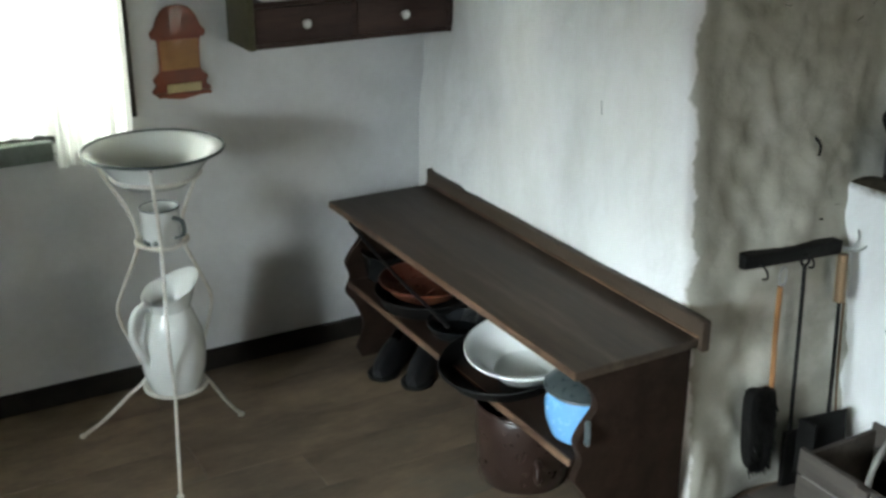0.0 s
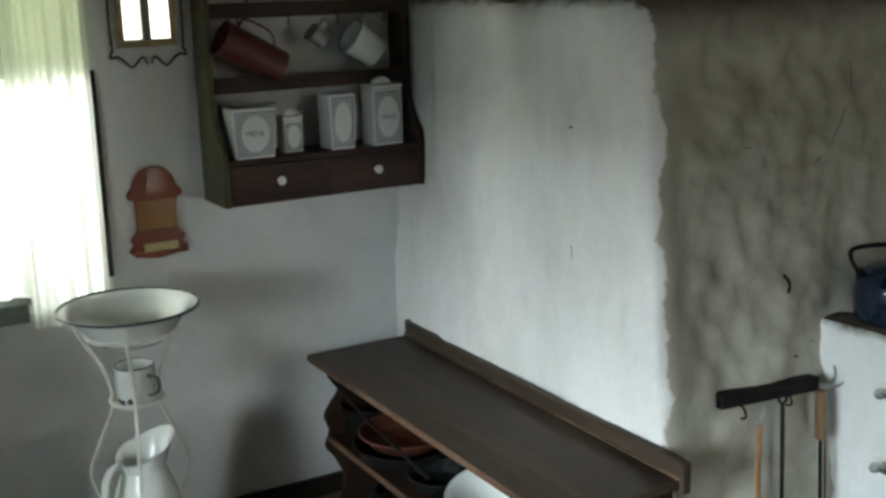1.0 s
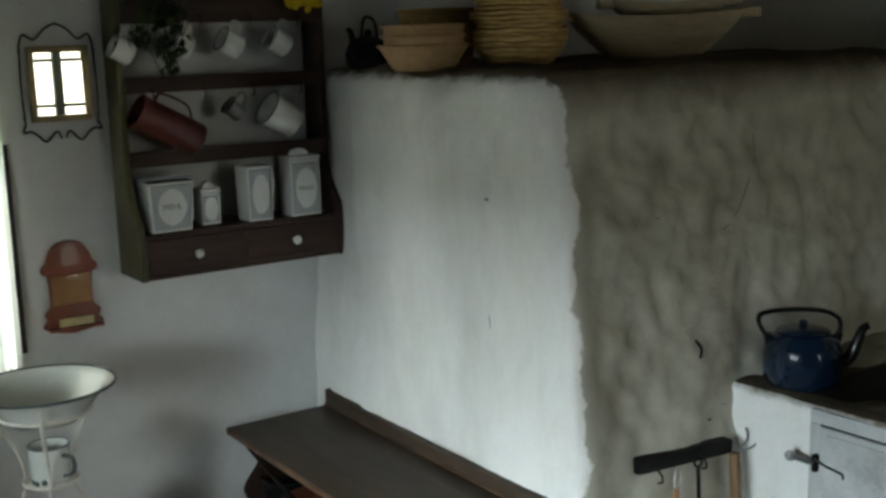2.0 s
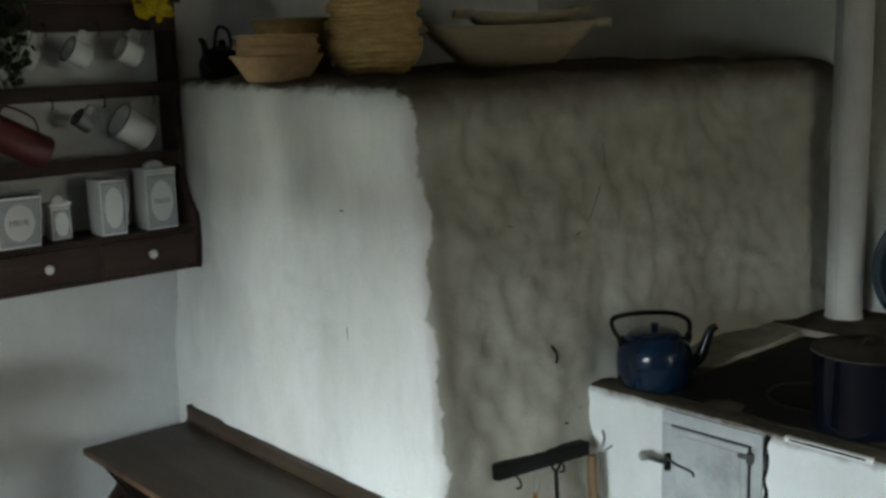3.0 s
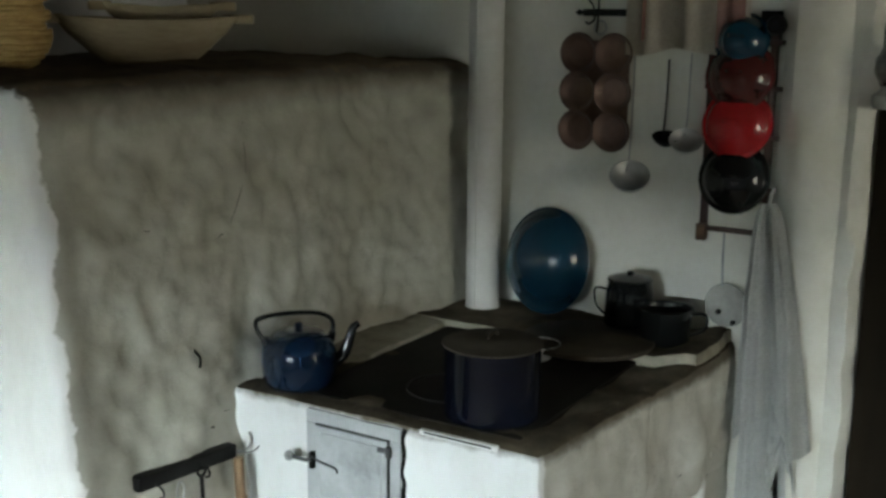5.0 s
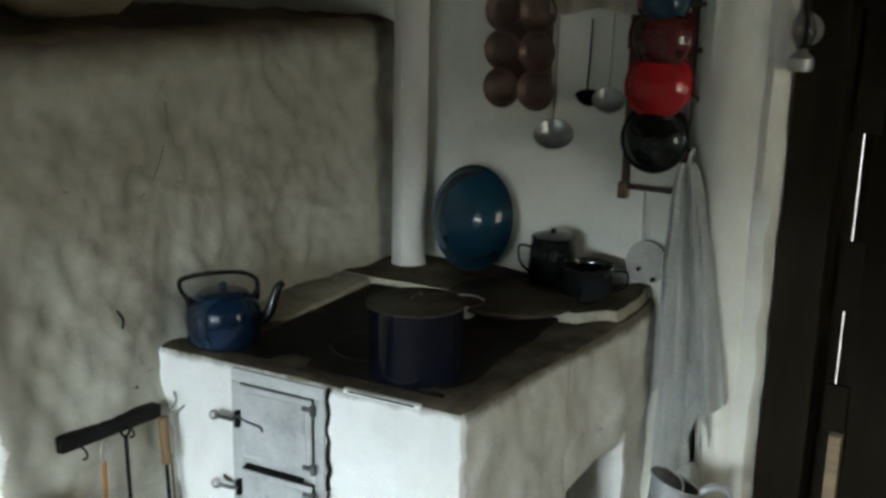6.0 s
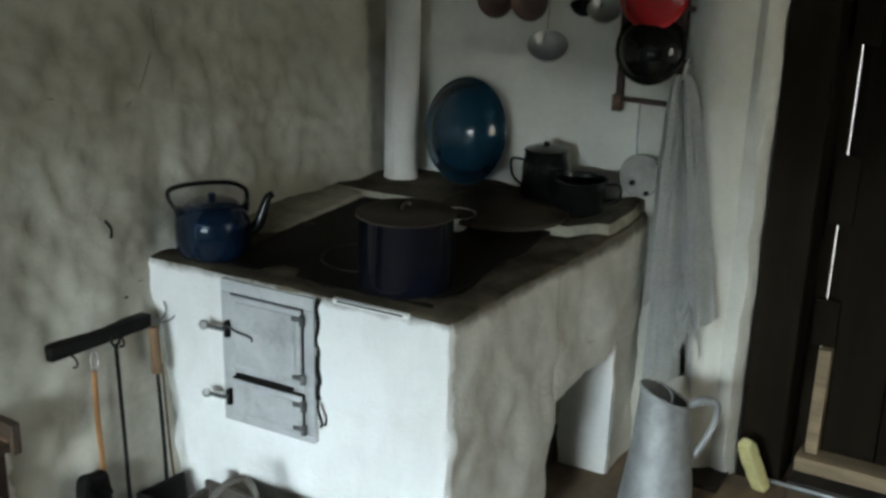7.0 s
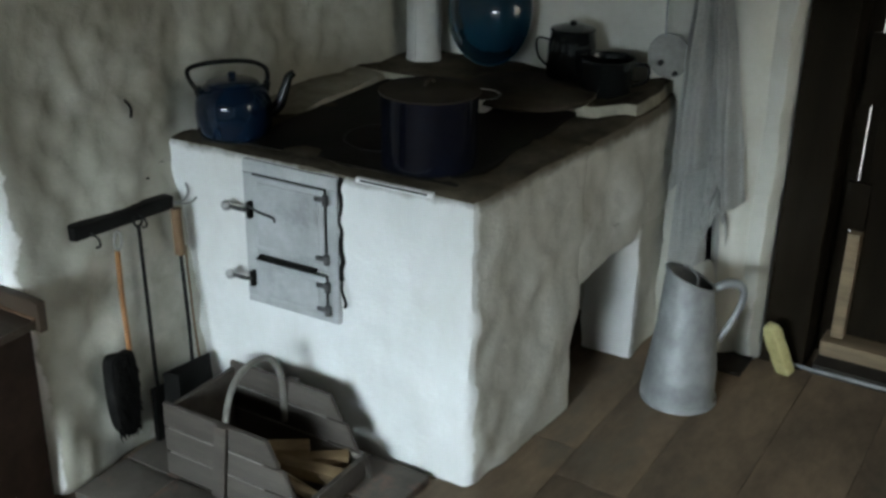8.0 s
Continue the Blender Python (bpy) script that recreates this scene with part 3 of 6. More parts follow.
# ---- masonry: baking oven and cooking stove ----
def trowelled(u, v):
    """Hand-smeared clay: flat dabs that overlap, with a soft lip where one ends on the next."""
    k = 0.5 + 0.5 * noise.noise((u * 2.0, v * 2.0, 21.0))
    k2 = max(0.0, 0.35 + 1.1 * noise.noise((u * 3.1, v * 2.7, 33.0)))
    du, dv = 0.06 * noise.noise((u * 6, v * 6, 1)), 0.06 * noise.noise((u * 6, v * 6, 4))
    a = noise.noise(((u + du) * 7.0 - v * 2, (v + dv) * 7.5, 7.0))
    b = noise.noise(((u - dv) * 13.0 + v * 3, (v + du) * 10.0, 9.0))
    c = noise.noise(((u + dv) * 23.0 - v * 7, (v - du) * 21.0 + u * 5, 15.0))
    lip = max(0.0, b) ** 0.7
    return 0.012 * a + 0.024 * k2 * lip + 0.013 * k * c + 0.004 * k2 * noise.noise((u * 46.0, v * 42.0, 5.0))






def oven_bend(p):
    """The front leans back with height and bulges at its corner; the side falls back towards the north wall."""
    x, y, z = p
    front = max(0.0, min(1.0, (-y - 0.5) / 0.7))
    y += front * (0.085 * min(z, 0.8) / 0.8 + 0.050 * max(0.0, z - 0.8) / 0.8)
    y -= front * 0.052 * math.exp(-max(x, 0.0) / 0.07) * min(1.0, max(0.0, (1.72 - z) / 0.35))
    y -= front * (0.018 * noise.noise((x * 4.0, z * 4.0, 3.0)) + trowelled(x, z)) * min(1.0, max(0.0, x * 6))
    y += front * 0.006 * (abs(noise.noise((x * 5.0 + z * 2.0, z * 8.0 - x * 2.0, 11.0))) - 0.2) * min(1.0, max(0.0, x * 6))
    end = max(0.0, min(1.0, (x - 1.15) / 0.5))
    y -= front * 0.075 * end * end * (3 - 2 * end)
    if x < 0.5:
        k = max(0.0, min(1.0, (0.5 - x) / 0.4))
        back = max(0.0, min(1.0, (y + 0.34) / 0.14))
        x += k * 0.060 * back * back * (3 - 2 * back) * min(1.0, max(0.0, (z - 0.75) * 1.6))
    return Vector((x, y, z))


CRACK = [(0.674, 1.484), (0.676, 1.425), (0.652, 1.354), (0.607, 1.226), (0.554, 1.19)]
oven = thing("baking_oven", (0.85, -0.7, 0), "huge plastered masonry baking oven with limewashed side and bare clay front", "oven")
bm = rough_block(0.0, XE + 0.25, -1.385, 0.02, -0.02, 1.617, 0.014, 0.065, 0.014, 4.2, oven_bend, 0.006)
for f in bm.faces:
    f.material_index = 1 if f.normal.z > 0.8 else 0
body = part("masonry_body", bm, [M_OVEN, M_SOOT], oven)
body.matrix_world = Matrix.Identity(4)
bpy.context.view_layer.update()


def on_front(x, z):
    """The place on the oven's clay front at x and z."""
    return body.ray_cast((x, -3.0, z), (0, 1, 0))[1]


def on_side(y, z):
    return body.ray_cast((-2.0, y, z), (1, 0, 0))[1]


q0 = on_front(0.44, 0.895)
nail = part("nail", tube([q0 + Vector((0, 0.01, 0.022)), q0 + Vector((0.002, -0.012, 0.004)), q0 + Vector((0, -0.012, -0.022))], 0.004, 8, n=4), M_IRON, oven, "rusty bent nail")
nail.matrix_world = Matrix.Identity(4)
for name, line in (("crack", [on_front(x, z) for x, z in CRACK]), ("scratch", [on_side(-1.0, z) for z in (1.00, 0.985, 0.965)]), ("scratch", [on_front(x, z) for x, z in ((0.522, 0.731), (0.541, 0.729))]), ("scratch", [on_front(x, z) for x, z in ((0.30, 1.25), (0.318, 1.246))])):
    one = part(name, tube(line, 0.0009, 6), M_IRON, oven, "thin dark crack in the plaster" if name == "crack" else "")
    one.matrix_world = Matrix.Identity(4)
for p in (on_side(-0.994, 1.297), on_front(0.475, 0.70)):
    one = part("nail_head", lathe([(0, 0.003), (0.006, 0.002), (0.007, 0), (0, -0.002)], 10, None, Matrix.Translation(p)), M_IRON, oven)
    one.matrix_world = Matrix.Identity(4)

SX, SYN, SYF, SH = 0.575, -1.30, -2.207, 0.785   # stove's front plane, its two ends, its height
stove = thing("cooking_stove", (1.1, -1.75, 0), "limewashed masonry cooking stove with iron plate and grey doors", "stove")
NX0, NX1, NZ = 1.085, 1.435, 0.385                   # fuel niche in its side


def put(name, bm, material, parent, label="", smooth=True):
    """A part whose mesh is in world coordinates."""
    ob = part(name, bm, material, parent, label, smooth)
    ob.matrix_parent_inverse = parent.matrix_world.inverted()
    return ob


bpy.context.view_layer.update()


def stove_faces(bm):
    for f in bm.faces:
        f.material_index = 1 if f.normal.z > 0.75 else 0
    return bm


def skew(p):
    """The stove's side runs out slightly towards the wall, and its rim rises to the ledge."""
    run = min(1.0, max(0.0, (p.x - SX) / 0.82))
    rise = 0.026 * run * min(1.0, max(0.0, (-2.10 - p.y) / 0.06)) * (1 if p.z > 0.7 else 0)
    outer = min(1.0, max(0.0, (-1.92 - p.y) / 0.25))
    return Vector((p.x, p.y - 0.122 * run * outer - 0.010 * outer * noise.noise((p.x * 7, p.z * 5, 2.0)) - outer * trowelled(p.x + 3, p.z) * 0.6, p.z + rise))


M_LEDGE = mat("worn_ledge_plaster", (0.36, 0.34, 0.27), (0.20, 0.18, 0.14), 7, 34, 0.88, bump=0.7, depth=0.008, c=(0.20, 0.175, 0.13))
# Pier's west face is coloured white for the window light that falls on it.
M_PIER = limewashed(mat("pier_plaster_lit_west", **SIDE), (0.84, 0.845, 0.84), (0.74, 0.735, 0.715), NX1 + 0.015)
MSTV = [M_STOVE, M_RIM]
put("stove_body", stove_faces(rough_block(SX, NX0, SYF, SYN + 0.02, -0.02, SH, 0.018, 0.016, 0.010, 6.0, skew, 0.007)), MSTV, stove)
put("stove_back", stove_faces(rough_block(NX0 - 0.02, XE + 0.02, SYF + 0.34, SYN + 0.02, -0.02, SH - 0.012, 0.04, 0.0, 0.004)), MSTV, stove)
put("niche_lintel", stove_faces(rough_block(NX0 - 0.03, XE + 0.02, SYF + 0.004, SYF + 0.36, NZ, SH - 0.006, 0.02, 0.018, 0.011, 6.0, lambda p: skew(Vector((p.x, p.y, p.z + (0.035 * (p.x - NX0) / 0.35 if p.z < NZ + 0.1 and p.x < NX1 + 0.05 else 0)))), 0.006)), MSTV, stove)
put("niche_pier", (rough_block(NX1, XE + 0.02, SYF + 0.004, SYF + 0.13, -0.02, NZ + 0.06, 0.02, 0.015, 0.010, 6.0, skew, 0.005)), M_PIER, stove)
put("rear_ledge", stove_faces(rough_block(1.36, XE + 0.02, SYF + 0.015, SYN + 0.02, SH - 0.03, 0.816, 0.03, 0.012, 0.008, 6.0, lambda p: skew(Vector((p.x + (0.03 * noise.noise(p * 5) if p.x < 1.5 else 0), p.y, p.z))), 0.003)), [M_LEDGE, M_RIM], stove)
put("side_ledge", stove_faces(rough_block(0.80, 1.45, -1.47, SYN + 0.02, SH - 0.03, 0.808, 0.03, 0.014, 0.010, 6.0, lambda p: Vector((p.x, p.y - 0.03 * noise.noise(p * 3), p.z - (0.03 * max(0, (1.05 - p.x) / 0.25) if p.z > 0.8 else 0))), 0.003)), [M_LEDGE, M_LEDGE], stove)
put("stove_plate", box(0.632, 1.40, -2.13, -1.475, SH - 0.02, SH + 0.006, 0.004), M_PLATE, stove, "sooty black iron cooking plate")
for cx, cy, cr_ in ((0.86, -1.80, 0.12), (1.18, -1.80, 0.10)):
    put("plate_ring", lathe([(cr_ - 0.006, 0), (cr_ - 0.006, 0.0035), (cr_, 0.0035), (cr_, 0)], 40, None, pose(cx, cy, SH + 0.0055)), M_IRON, stove)
put("front_iron_strip", box(SX - 0.005, SX + 0.010, -2.10, -1.885, SH - 0.012, SH + 0.001, 0.003), M_STOVEWHITE, stove, "limewashed iron edge strip with slot")
put("strip_slot", box(SX - 0.0085, SX, -2.085, -1.90, SH - 0.0055, SH - 0.0015, 0), M_IRON, stove)

# doors of the stove in their frame
DYA, DYB, DZA, DZB = -1.835, -1.545, 0.375, 0.775
fx = SX - 0.012
for b in ((DYA, DYB, DZB - 0.035, DZB), (DYA, DYB, DZA, DZA + 0.018), (DYA, DYA + 0.032, DZA + 0.018, DZB - 0.035), (DYB - 0.036, DYB, DZA + 0.018, DZB - 0.035), (DYA + 0.032, DYB - 0.036, 0.512, 0.535)):
    put("door_surround", box(fx, SX + 0.02, b[0], b[1], b[2], b[3], 0.003), M_GREYPAINT, stove, "silver-grey painted iron surround")
for nm, z0, z1 in (("fire_door", 0.537, 0.738), ("ash_door", 0.395, 0.503)):
    d = put(nm, box(fx - 0.008, fx + 0.012, DYA + 0.036, DYB - 0.034, z0, z1, 0.003), M_GREYPAINT, stove, "silver-grey cast iron stove door")
    put("door_seam", box(fx - 0.003, fx + 0.004, DYA + 0.0325, DYB - 0.0325, z0 - 0.001, z1 + 0.004, 0), M_IRON, d, "dark sooty seam round the door")
    put("panel_groove", box(fx - 0.0095, fx - 0.004, DYA + 0.049, DYB - 0.049, z0 + 0.013, z1 - 0.013, 0), M_GREYPAINT, d)
    put("door_panel", box(fx - 0.012, fx - 0.006, DYA + 0.052, DYB - 0.052, z0 + 0.016, z1 - 0.016, 0.003), M_GREYPAINT, d)
    for zz in (z0 + 0.02, z1 - 0.022):
        put("hinge", tube([(fx - 0.013, DYA + 0.026, zz - 0.013), (fx - 0.013, DYA + 0.026, zz + 0.013)], 0.008, 10, n=0), M_HINGE, d)
        put("hinge_leaf", box(fx - 0.014, fx - 0.006, DYA + 0.026, DYA + 0.06, zz - 0.006, zz + 0.006, 0.002), M_HINGE, d)
    zk = z0 + (z1 - z0) * 0.55
    h = put("latch", tube([(fx - 0.006, DYB - 0.02, zk - 0.006), (fx - 0.028, DYB - 0.016, zk), (fx - 0.035, DYB + 0.022, zk + 0.004)], 0.006, 8), M_HINGE, d, "dark iron latch with pale ball knob")
    put("knob", lathe([(0, -0.014), (0.010, -0.010), (0.014, 0), (0.010, 0.010), (0, 0.014)], 16, None, pose(fx - 0.035, DYB + 0.03, zk + 0.004)), M_STEEL, h)
    put("catch", box(fx - 0.016, fx + 0.002, DYB - 0.03, DYB - 0.018, zk - 0.028, zk + 0.016, 0.002), M_IRON, d)
put("wire_lever", tube([(fx - 0.014, DYB - 0.024, 0.655), (fx - 0.022, DYB - 0.06, 0.648), (fx - 0.020, DYB - 0.105, 0.640), (fx - 0.018, DYB - 0.110, 0.628)], 0.0028, 6), M_HINGE, stove)
put("air_slot", box(fx - 0.0135, fx - 0.004, DYA + 0.06, DYB - 0.05, 0.515, 0.523, 0.001), M_IRON, stove)
put("gap_strip", tube([(SX - 0.003, DYA - 0.006 + 0.004 * math.sin(k * 2.3), 0.50 + 0.0275 * k) for k in range(11)], 0.0075, 8), M_IRON, stove, "dark sooty gap beside the door frame")
put("door_hook", tube([(fx, DYA - 0.012, 0.50), (fx - 0.012, DYA - 0.018, 0.485), (fx - 0.012, DYA - 0.03, 0.45), (fx - 0.006, DYA - 0.022, 0.435)], 0.004, 8), M_IRON, stove)

# the whole stove stands a little askew to the oven
askew = Matrix.Translation((SX, SYN, 0)) @ Matrix.Rotation(radians(2.0), 4, "Z") @ Matrix.Translation((-SX, -SYN, 0))
stove.matrix_world = askew @ stove.matrix_world

# hearth of tiles before the stove
hearth = thing("hearth", (0.3, -1.75, 0), "low worn dark hearth of tiles before the stove", "hearth")
rnd = random.Random(8)
for i in range(3):
    for j in range(4):
        x0, y0 = 0.04 + i * 0.18, -1.40 - (j + 1) * 0.18
        put("tile", box(x0 + 0.003, x0 + 0.177, y0 + 0.003, y0 + 0.177, -0.004, 0.024 + rnd.uniform(-0.003, 0.002), 0.004), M_HEARTH, hearth)

# stove pipe
pipe = thing("stove_pipe", (1.585, -1.455, 0.815), "white-painted upright metal stove pipe", "stove pipe")
part("pipe_tube", lathe([(0.056, -0.02), (0.058, 0.0), (0.056, 0.01), (0.0555, 0.62), (0.058, 0.625), (0.058, 0.645), (0.0555, 0.65), (0.0555, 1.52)], 36), M_PIPE, pipe)
part("pipe_seam", box(-0.0585, -0.054, -0.004, 0.004, 0.0, 1.5, 0.001), M_PIPE, pipe)
part("collar", lathe([(0.057, 0.0), (0.082, 0.002), (0.082, 0.006), (0.06, 0.010), (0.057, 0.010)], 36, None, pose(0, 0, -0.012)), M_PIPE, pipe)


# ---- bench with open shelf, along the oven's side ----
BX0, BX1, BY0, BY1, BZ = -0.368, -0.018, -1.432, -0.118, 0.535
bench = thing("low_bench_sideboard", (-0.2, -0.75, 0), "dark brown painted low wooden bench with scalloped ends and open shelf", "bench")
bpy.context.view_layer.update()
put("bench_top", box(BX0, BX1, BY0, BY1, BZ - 0.022, BZ, 0.004), M_BENCHTOP, bench, "worn dark brown top board")
put("front_edge", box(BX0 - 0.0015, BX0 + 0.006, BY0 + 0.002, BY1 - 0.002, BZ - 0.020, BZ - 0.0005, 0.003), M_EDGEWORN, bench, "front edge worn to bare reddish wood")
put("backboard", slab([(BY0 - 0.012, BZ - 0.03), (BY1, BZ - 0.03), (BY1, BZ + 0.052), (BY1 - 0.02, BZ + 0.046), (-0.75, BZ + 0.040), (BY0 + 0.02, BZ + 0.048), (BY0 - 0.012, BZ + 0.044)], 0.024, "x", BX1 - 0.004, 0.004), M_BENCHTOP, bench)
put("backboard_edge", box(BX1 - 0.008, BX1 - 0.003, BY0, BY1, BZ + 0.001, BZ + 0.007, 0.001), M_EDGEWORN, bench)
side = [(BX1, 0.0), (BX0 + 0.075, 0.0)]
side += [(q.x, q.z) for q in smooth_line([(BX0 + 0.062, 0, 0.03), (BX0 + 0.088, 0, 0.11), (BX0 + 0.062, 0, 0.185), (BX0 + 0.03, 0, 0.235), (BX0 + 0.045, 0, 0.285), (BX0 + 0.030, 0, 0.335), (BX0 + 0.052, 0, 0.375), (BX0 + 0.082, 0, 0.415), (BX0 + 0.066, 0, 0.46), (BX0 + 0.034, 0, 0.49)], 5)]
side += [(BX0 + 0.02, BZ - 0.022), (BX1, BZ - 0.022)]
for yy in (BY0 + 0.025, BY1 - 0.055):
    s = put("end_board", slab(side, 0.024, "y", yy, 0.003), M_BENCH, bench, "dark end board with scalloped front")
put("shelf_board", box(BX0 + 0.03, BX1 - 0.005, BY0 + 0.05, BY1 - 0.056, 0.262, 0.28, 0.003), M_BENCH, bench)
put("shelf_edge", box(BX0 + 0.0285, BX0 + 0.036, BY0 + 0.05, BY1 - 0.056, 0.2605, 0.2815, 0.003), M_EDGEWORN, bench, "reddish worn shelf edge")
put("back_panel", box(BX1 - 0.014, BX1 - 0.006, BY0 + 0.05, BY1 - 0.056, 0.02, BZ - 0.023, 0), M_SHELF, bench)


# ---- vessels ----
def vessel(name, at, profile, material, label, category, rim=None, rim_r=0.003, turn=0.0, m=None, segs=44, wob=0.0, squash=(1, 1), group=""):
    v = thing(name, at, label, category, group, turn)
    if m is not None:
        v.matrix_world = m
    inner = [(max(r - 0.003, 0.0), z) for r, z in profile[::-1] if z > profile[0][1] + 0.002]
    part("vessel_body", lathe([(0, profile[0][1])] + profile + inner + [(0, profile[0][1] + 0.004)], segs, wob=wob, squash=squash), material, v)
    if rim:
        r, z = profile[-1]
        part("rim", tube([((r - 0.0015) * math.cos(a) * squash[0], (r - 0.0015) * math.sin(a) * squash[1], z) for a in [6.2832 * i / 36 for i in range(36)]], rim_r, 8, True, n=1), rim, v)
    return v


def handle(parent, points, r, material, name="handle", flat=1.0, segs=10):
    return part(name, tube(points, r, segs, flat=flat), material, parent)


# items on and under the bench
SH2 = 0.2805
vessel("black_roasting_pan", (-0.225, -0.955, SH2), [(0.12, 0), (0.15, 0.012), (0.168, 0.045), (0.176, 0.050)], M_IRON, "black iron pan beneath the white bowl", "pan", M_IRON, 0.004, m=pose(-0.238, -0.955, SH2 - 0.002, 0, -7, 0))
vessel("enamel_bowl", (-0.24, -0.955, SH2), [(0.06, 0), (0.085, 0.010), (0.120, 0.055), (0.142, 0.080), (0.155, 0.083)], M_ENAMEL, "wide white enamel bowl set in a black pan", "bowl", M_ENAMEL, 0.003, m=pose(-0.215, -1.010, SH2 + 0.028, 5, -7, 0))
mug = vessel("chamber_pot", (-0.238, -1.296, SH2), [(0.06, 0), (0.078, 0.008), (0.092, 0.05), (0.094, 0.085), (0.086, 0.112), (0.083, 0.122), (0.096, 0.130)], M_SKYBLUE, "sky-blue enamel pot with handle and dark rim", "pot", M_RIMGREY, 0.004)
handle(mug, [(-0.045, -0.07, 0.095), (-0.075, -0.115, 0.098), (-0.083, -0.125, 0.06), (-0.055, -0.080, 0.040)], 0.008, M_RIMGREY, flat=0.6)
# Lid shape stands for the rim of another dark pan above the pot.
part("pot_lid", lathe([(0, 0.022), (0.02, 0.021), (0.07, 0.014), (0.093, 0.004), (0.095, 0.0), (0, 0.004)], 40, None, pose(0, 0, 0.131, 3, -4, 0)), M_RIMGREY, mug, "dark grey lid shape in place of a dark pan rim")
for nm, at, prof, mt, lb in (
    ("earthenware_bowl", (-0.215, -0.47, SH2 + 0.04), [(0.08, 0), (0.105, 0.014), (0.135, 0.048), (0.14, 0.052)], M_TERRA, "red-brown glazed bowl stacked in black pans"),
    ("baking_pan", (-0.21, -0.46, SH2), [(0.10, 0), (0.13, 0.010), (0.15, 0.05), (0.155, 0.054)], M_IRON, "black iron baking pan on the shelf"),
    ("baking_pan", (-0.22, -0.22, SH2), [(0.05, 0), (0.065, 0.010), (0.078, 0.09), (0.082, 0.094)], M_BLACK, "black enamel cooking pan on the shelf"),
    ("baking_pan", (-0.225, -0.68, SH2), [(0.05, 0), (0.075, 0.008), (0.088, 0.035), (0.090, 0.038)], M_BLACK, "small black enamel pan on the shelf")):
    vessel(nm, at, prof, mt, lb, "pan", mt, 0.003)
rod = thing("long_skewer", (0, 0, 0), "long thin iron skewer lying across the pans", "skewer")
part("rod", tube([(-0.30, -0.12, 0.452), (-0.335, -0.45, 0.43), (-0.325, -0.80, 0.373)], 0.005, 8), M_IRON, rod)
crock = vessel("stoneware_crock", (-0.21, -1.005, 0), [(0.112, 0), (0.118, 0.006), (0.125, 0.05), (0.128, 0.15), (0.128, 0.20), (0.123, 0.212), (0.130, 0.222)], M_CROCK, "brown salt-glazed stoneware crock under the bench", "crock", M_CROCK, 0.006)
handle(crock, [(-0.04, -0.125, 0.11), (-0.06, -0.158, 0.115), (-0.065, -0.165, 0.085), (-0.045, -0.132, 0.07)], 0.010, M_CROCK)


def shoe(at, turn):
    """A low worn shoe: rounded toe, narrow waist, open at the ankle, with a flat sole."""
    o = thing("leather_shoe", at, "worn dull black leather shoe standing under the bench", "shoe", "pair of shoes under the bench", turn)
    bm, rings = bmesh.new(), []
    for t in [i / 12 for i in range(13)]:
        w = 0.046 * (math.sin(math.pi * min(1.0, 0.12 + t * 0.88)) ** 0.45) * (0.86 + 0.22 * t) * (0.93 if 0.3 < t < 0.5 else 1)
        h = 0.098 - 0.052 * t ** 0.8 if t < 0.97 else 0.030
        w = max(w, 0.014)
        x = -0.13 + 0.26 * t
        rings.append([bm.verts.new((x + 0.008 * (1 - t) * math.sin(a), w * math.cos(a), 0.010 + h * max(0.0, math.sin(a)))) for a in [math.pi * q / 12 for q in range(13)]])
    for a, b in zip(rings, rings[1:]):
        for q in range(12):
            if not (4 <= q <= 7 and rings.index(b) <= 5):
                bm.faces.new((a[q], b[q], b[q + 1], a[q + 1]))
    bm.faces.new(rings[0])
    bm.faces.new(rings[-1][::-1])
    bmesh.ops.recalc_face_normals(bm, faces=bm.faces)
    bmesh.ops.solidify(bm, geom=bm.faces[:], thickness=0.003)
    part("upper", bm, M_DULL, o)
    sole = [(q.x, q.y) for q in smooth_line([(-0.134, 0, 0), (-0.125, 0.03, 0), (-0.06, 0.040, 0), (0.03, 0.042, 0), (0.09, 0.050, 0), (0.128, 0.026, 0), (0.134, 0, 0), (0.128, -0.026, 0), (0.09, -0.050, 0), (0.03, -0.042, 0), (-0.06, -0.040, 0), (-0.125, -0.03, 0)], 3, True)]
    part("sole", slab(sole, 0.012, "z", 0.0, 0.002), M_IRON, o)
    return o


shoe((-0.228, -0.262, 0), 222)
shoe((-0.168, -0.362, 0), 226)


# ---- washstand with basin, mug and pitcher ----
WSX, WSY = -0.975, -0.425
stand = thing("wire_washstand", (WSX, WSY, 0), "white-painted bent iron washstand on three splayed legs", "washstand")
feet = [(-0.080, -0.245), (-0.232, 0.185), (0.205, 0.085)]
for fx_, fy_ in feet:
    d = Vector((fx_, fy_, 0)).normalized()
    pts = [d * r + Vector((0, 0, z)) for r, z in ((0.172, 0.862), (0.150, 0.80), (0.082, 0.69), (0.066, 0.625), (0.075, 0.58), (0.125, 0.47), (0.146, 0.395), (0.104, 0.28), (0.083, 0.215), (0.083 + 0.30 * (Vector((fx_, fy_, 0)).length - 0.083), 0.145), (0.083 + 0.68 * (Vector((fx_, fy_, 0)).length - 0.083), 0.06), (Vector((fx_, fy_, 0)).length, 0.004))]
    part("leg", tube(pts, 0.0050, 10), M_WIRE, stand)
    part("foot", lathe([(0, 0), (0.009, 0), (0.010, 0.004), (0.006, 0.010), (0, 0.012)], 12, None, pose(fx_, fy_, 0)), M_WIRE, stand)
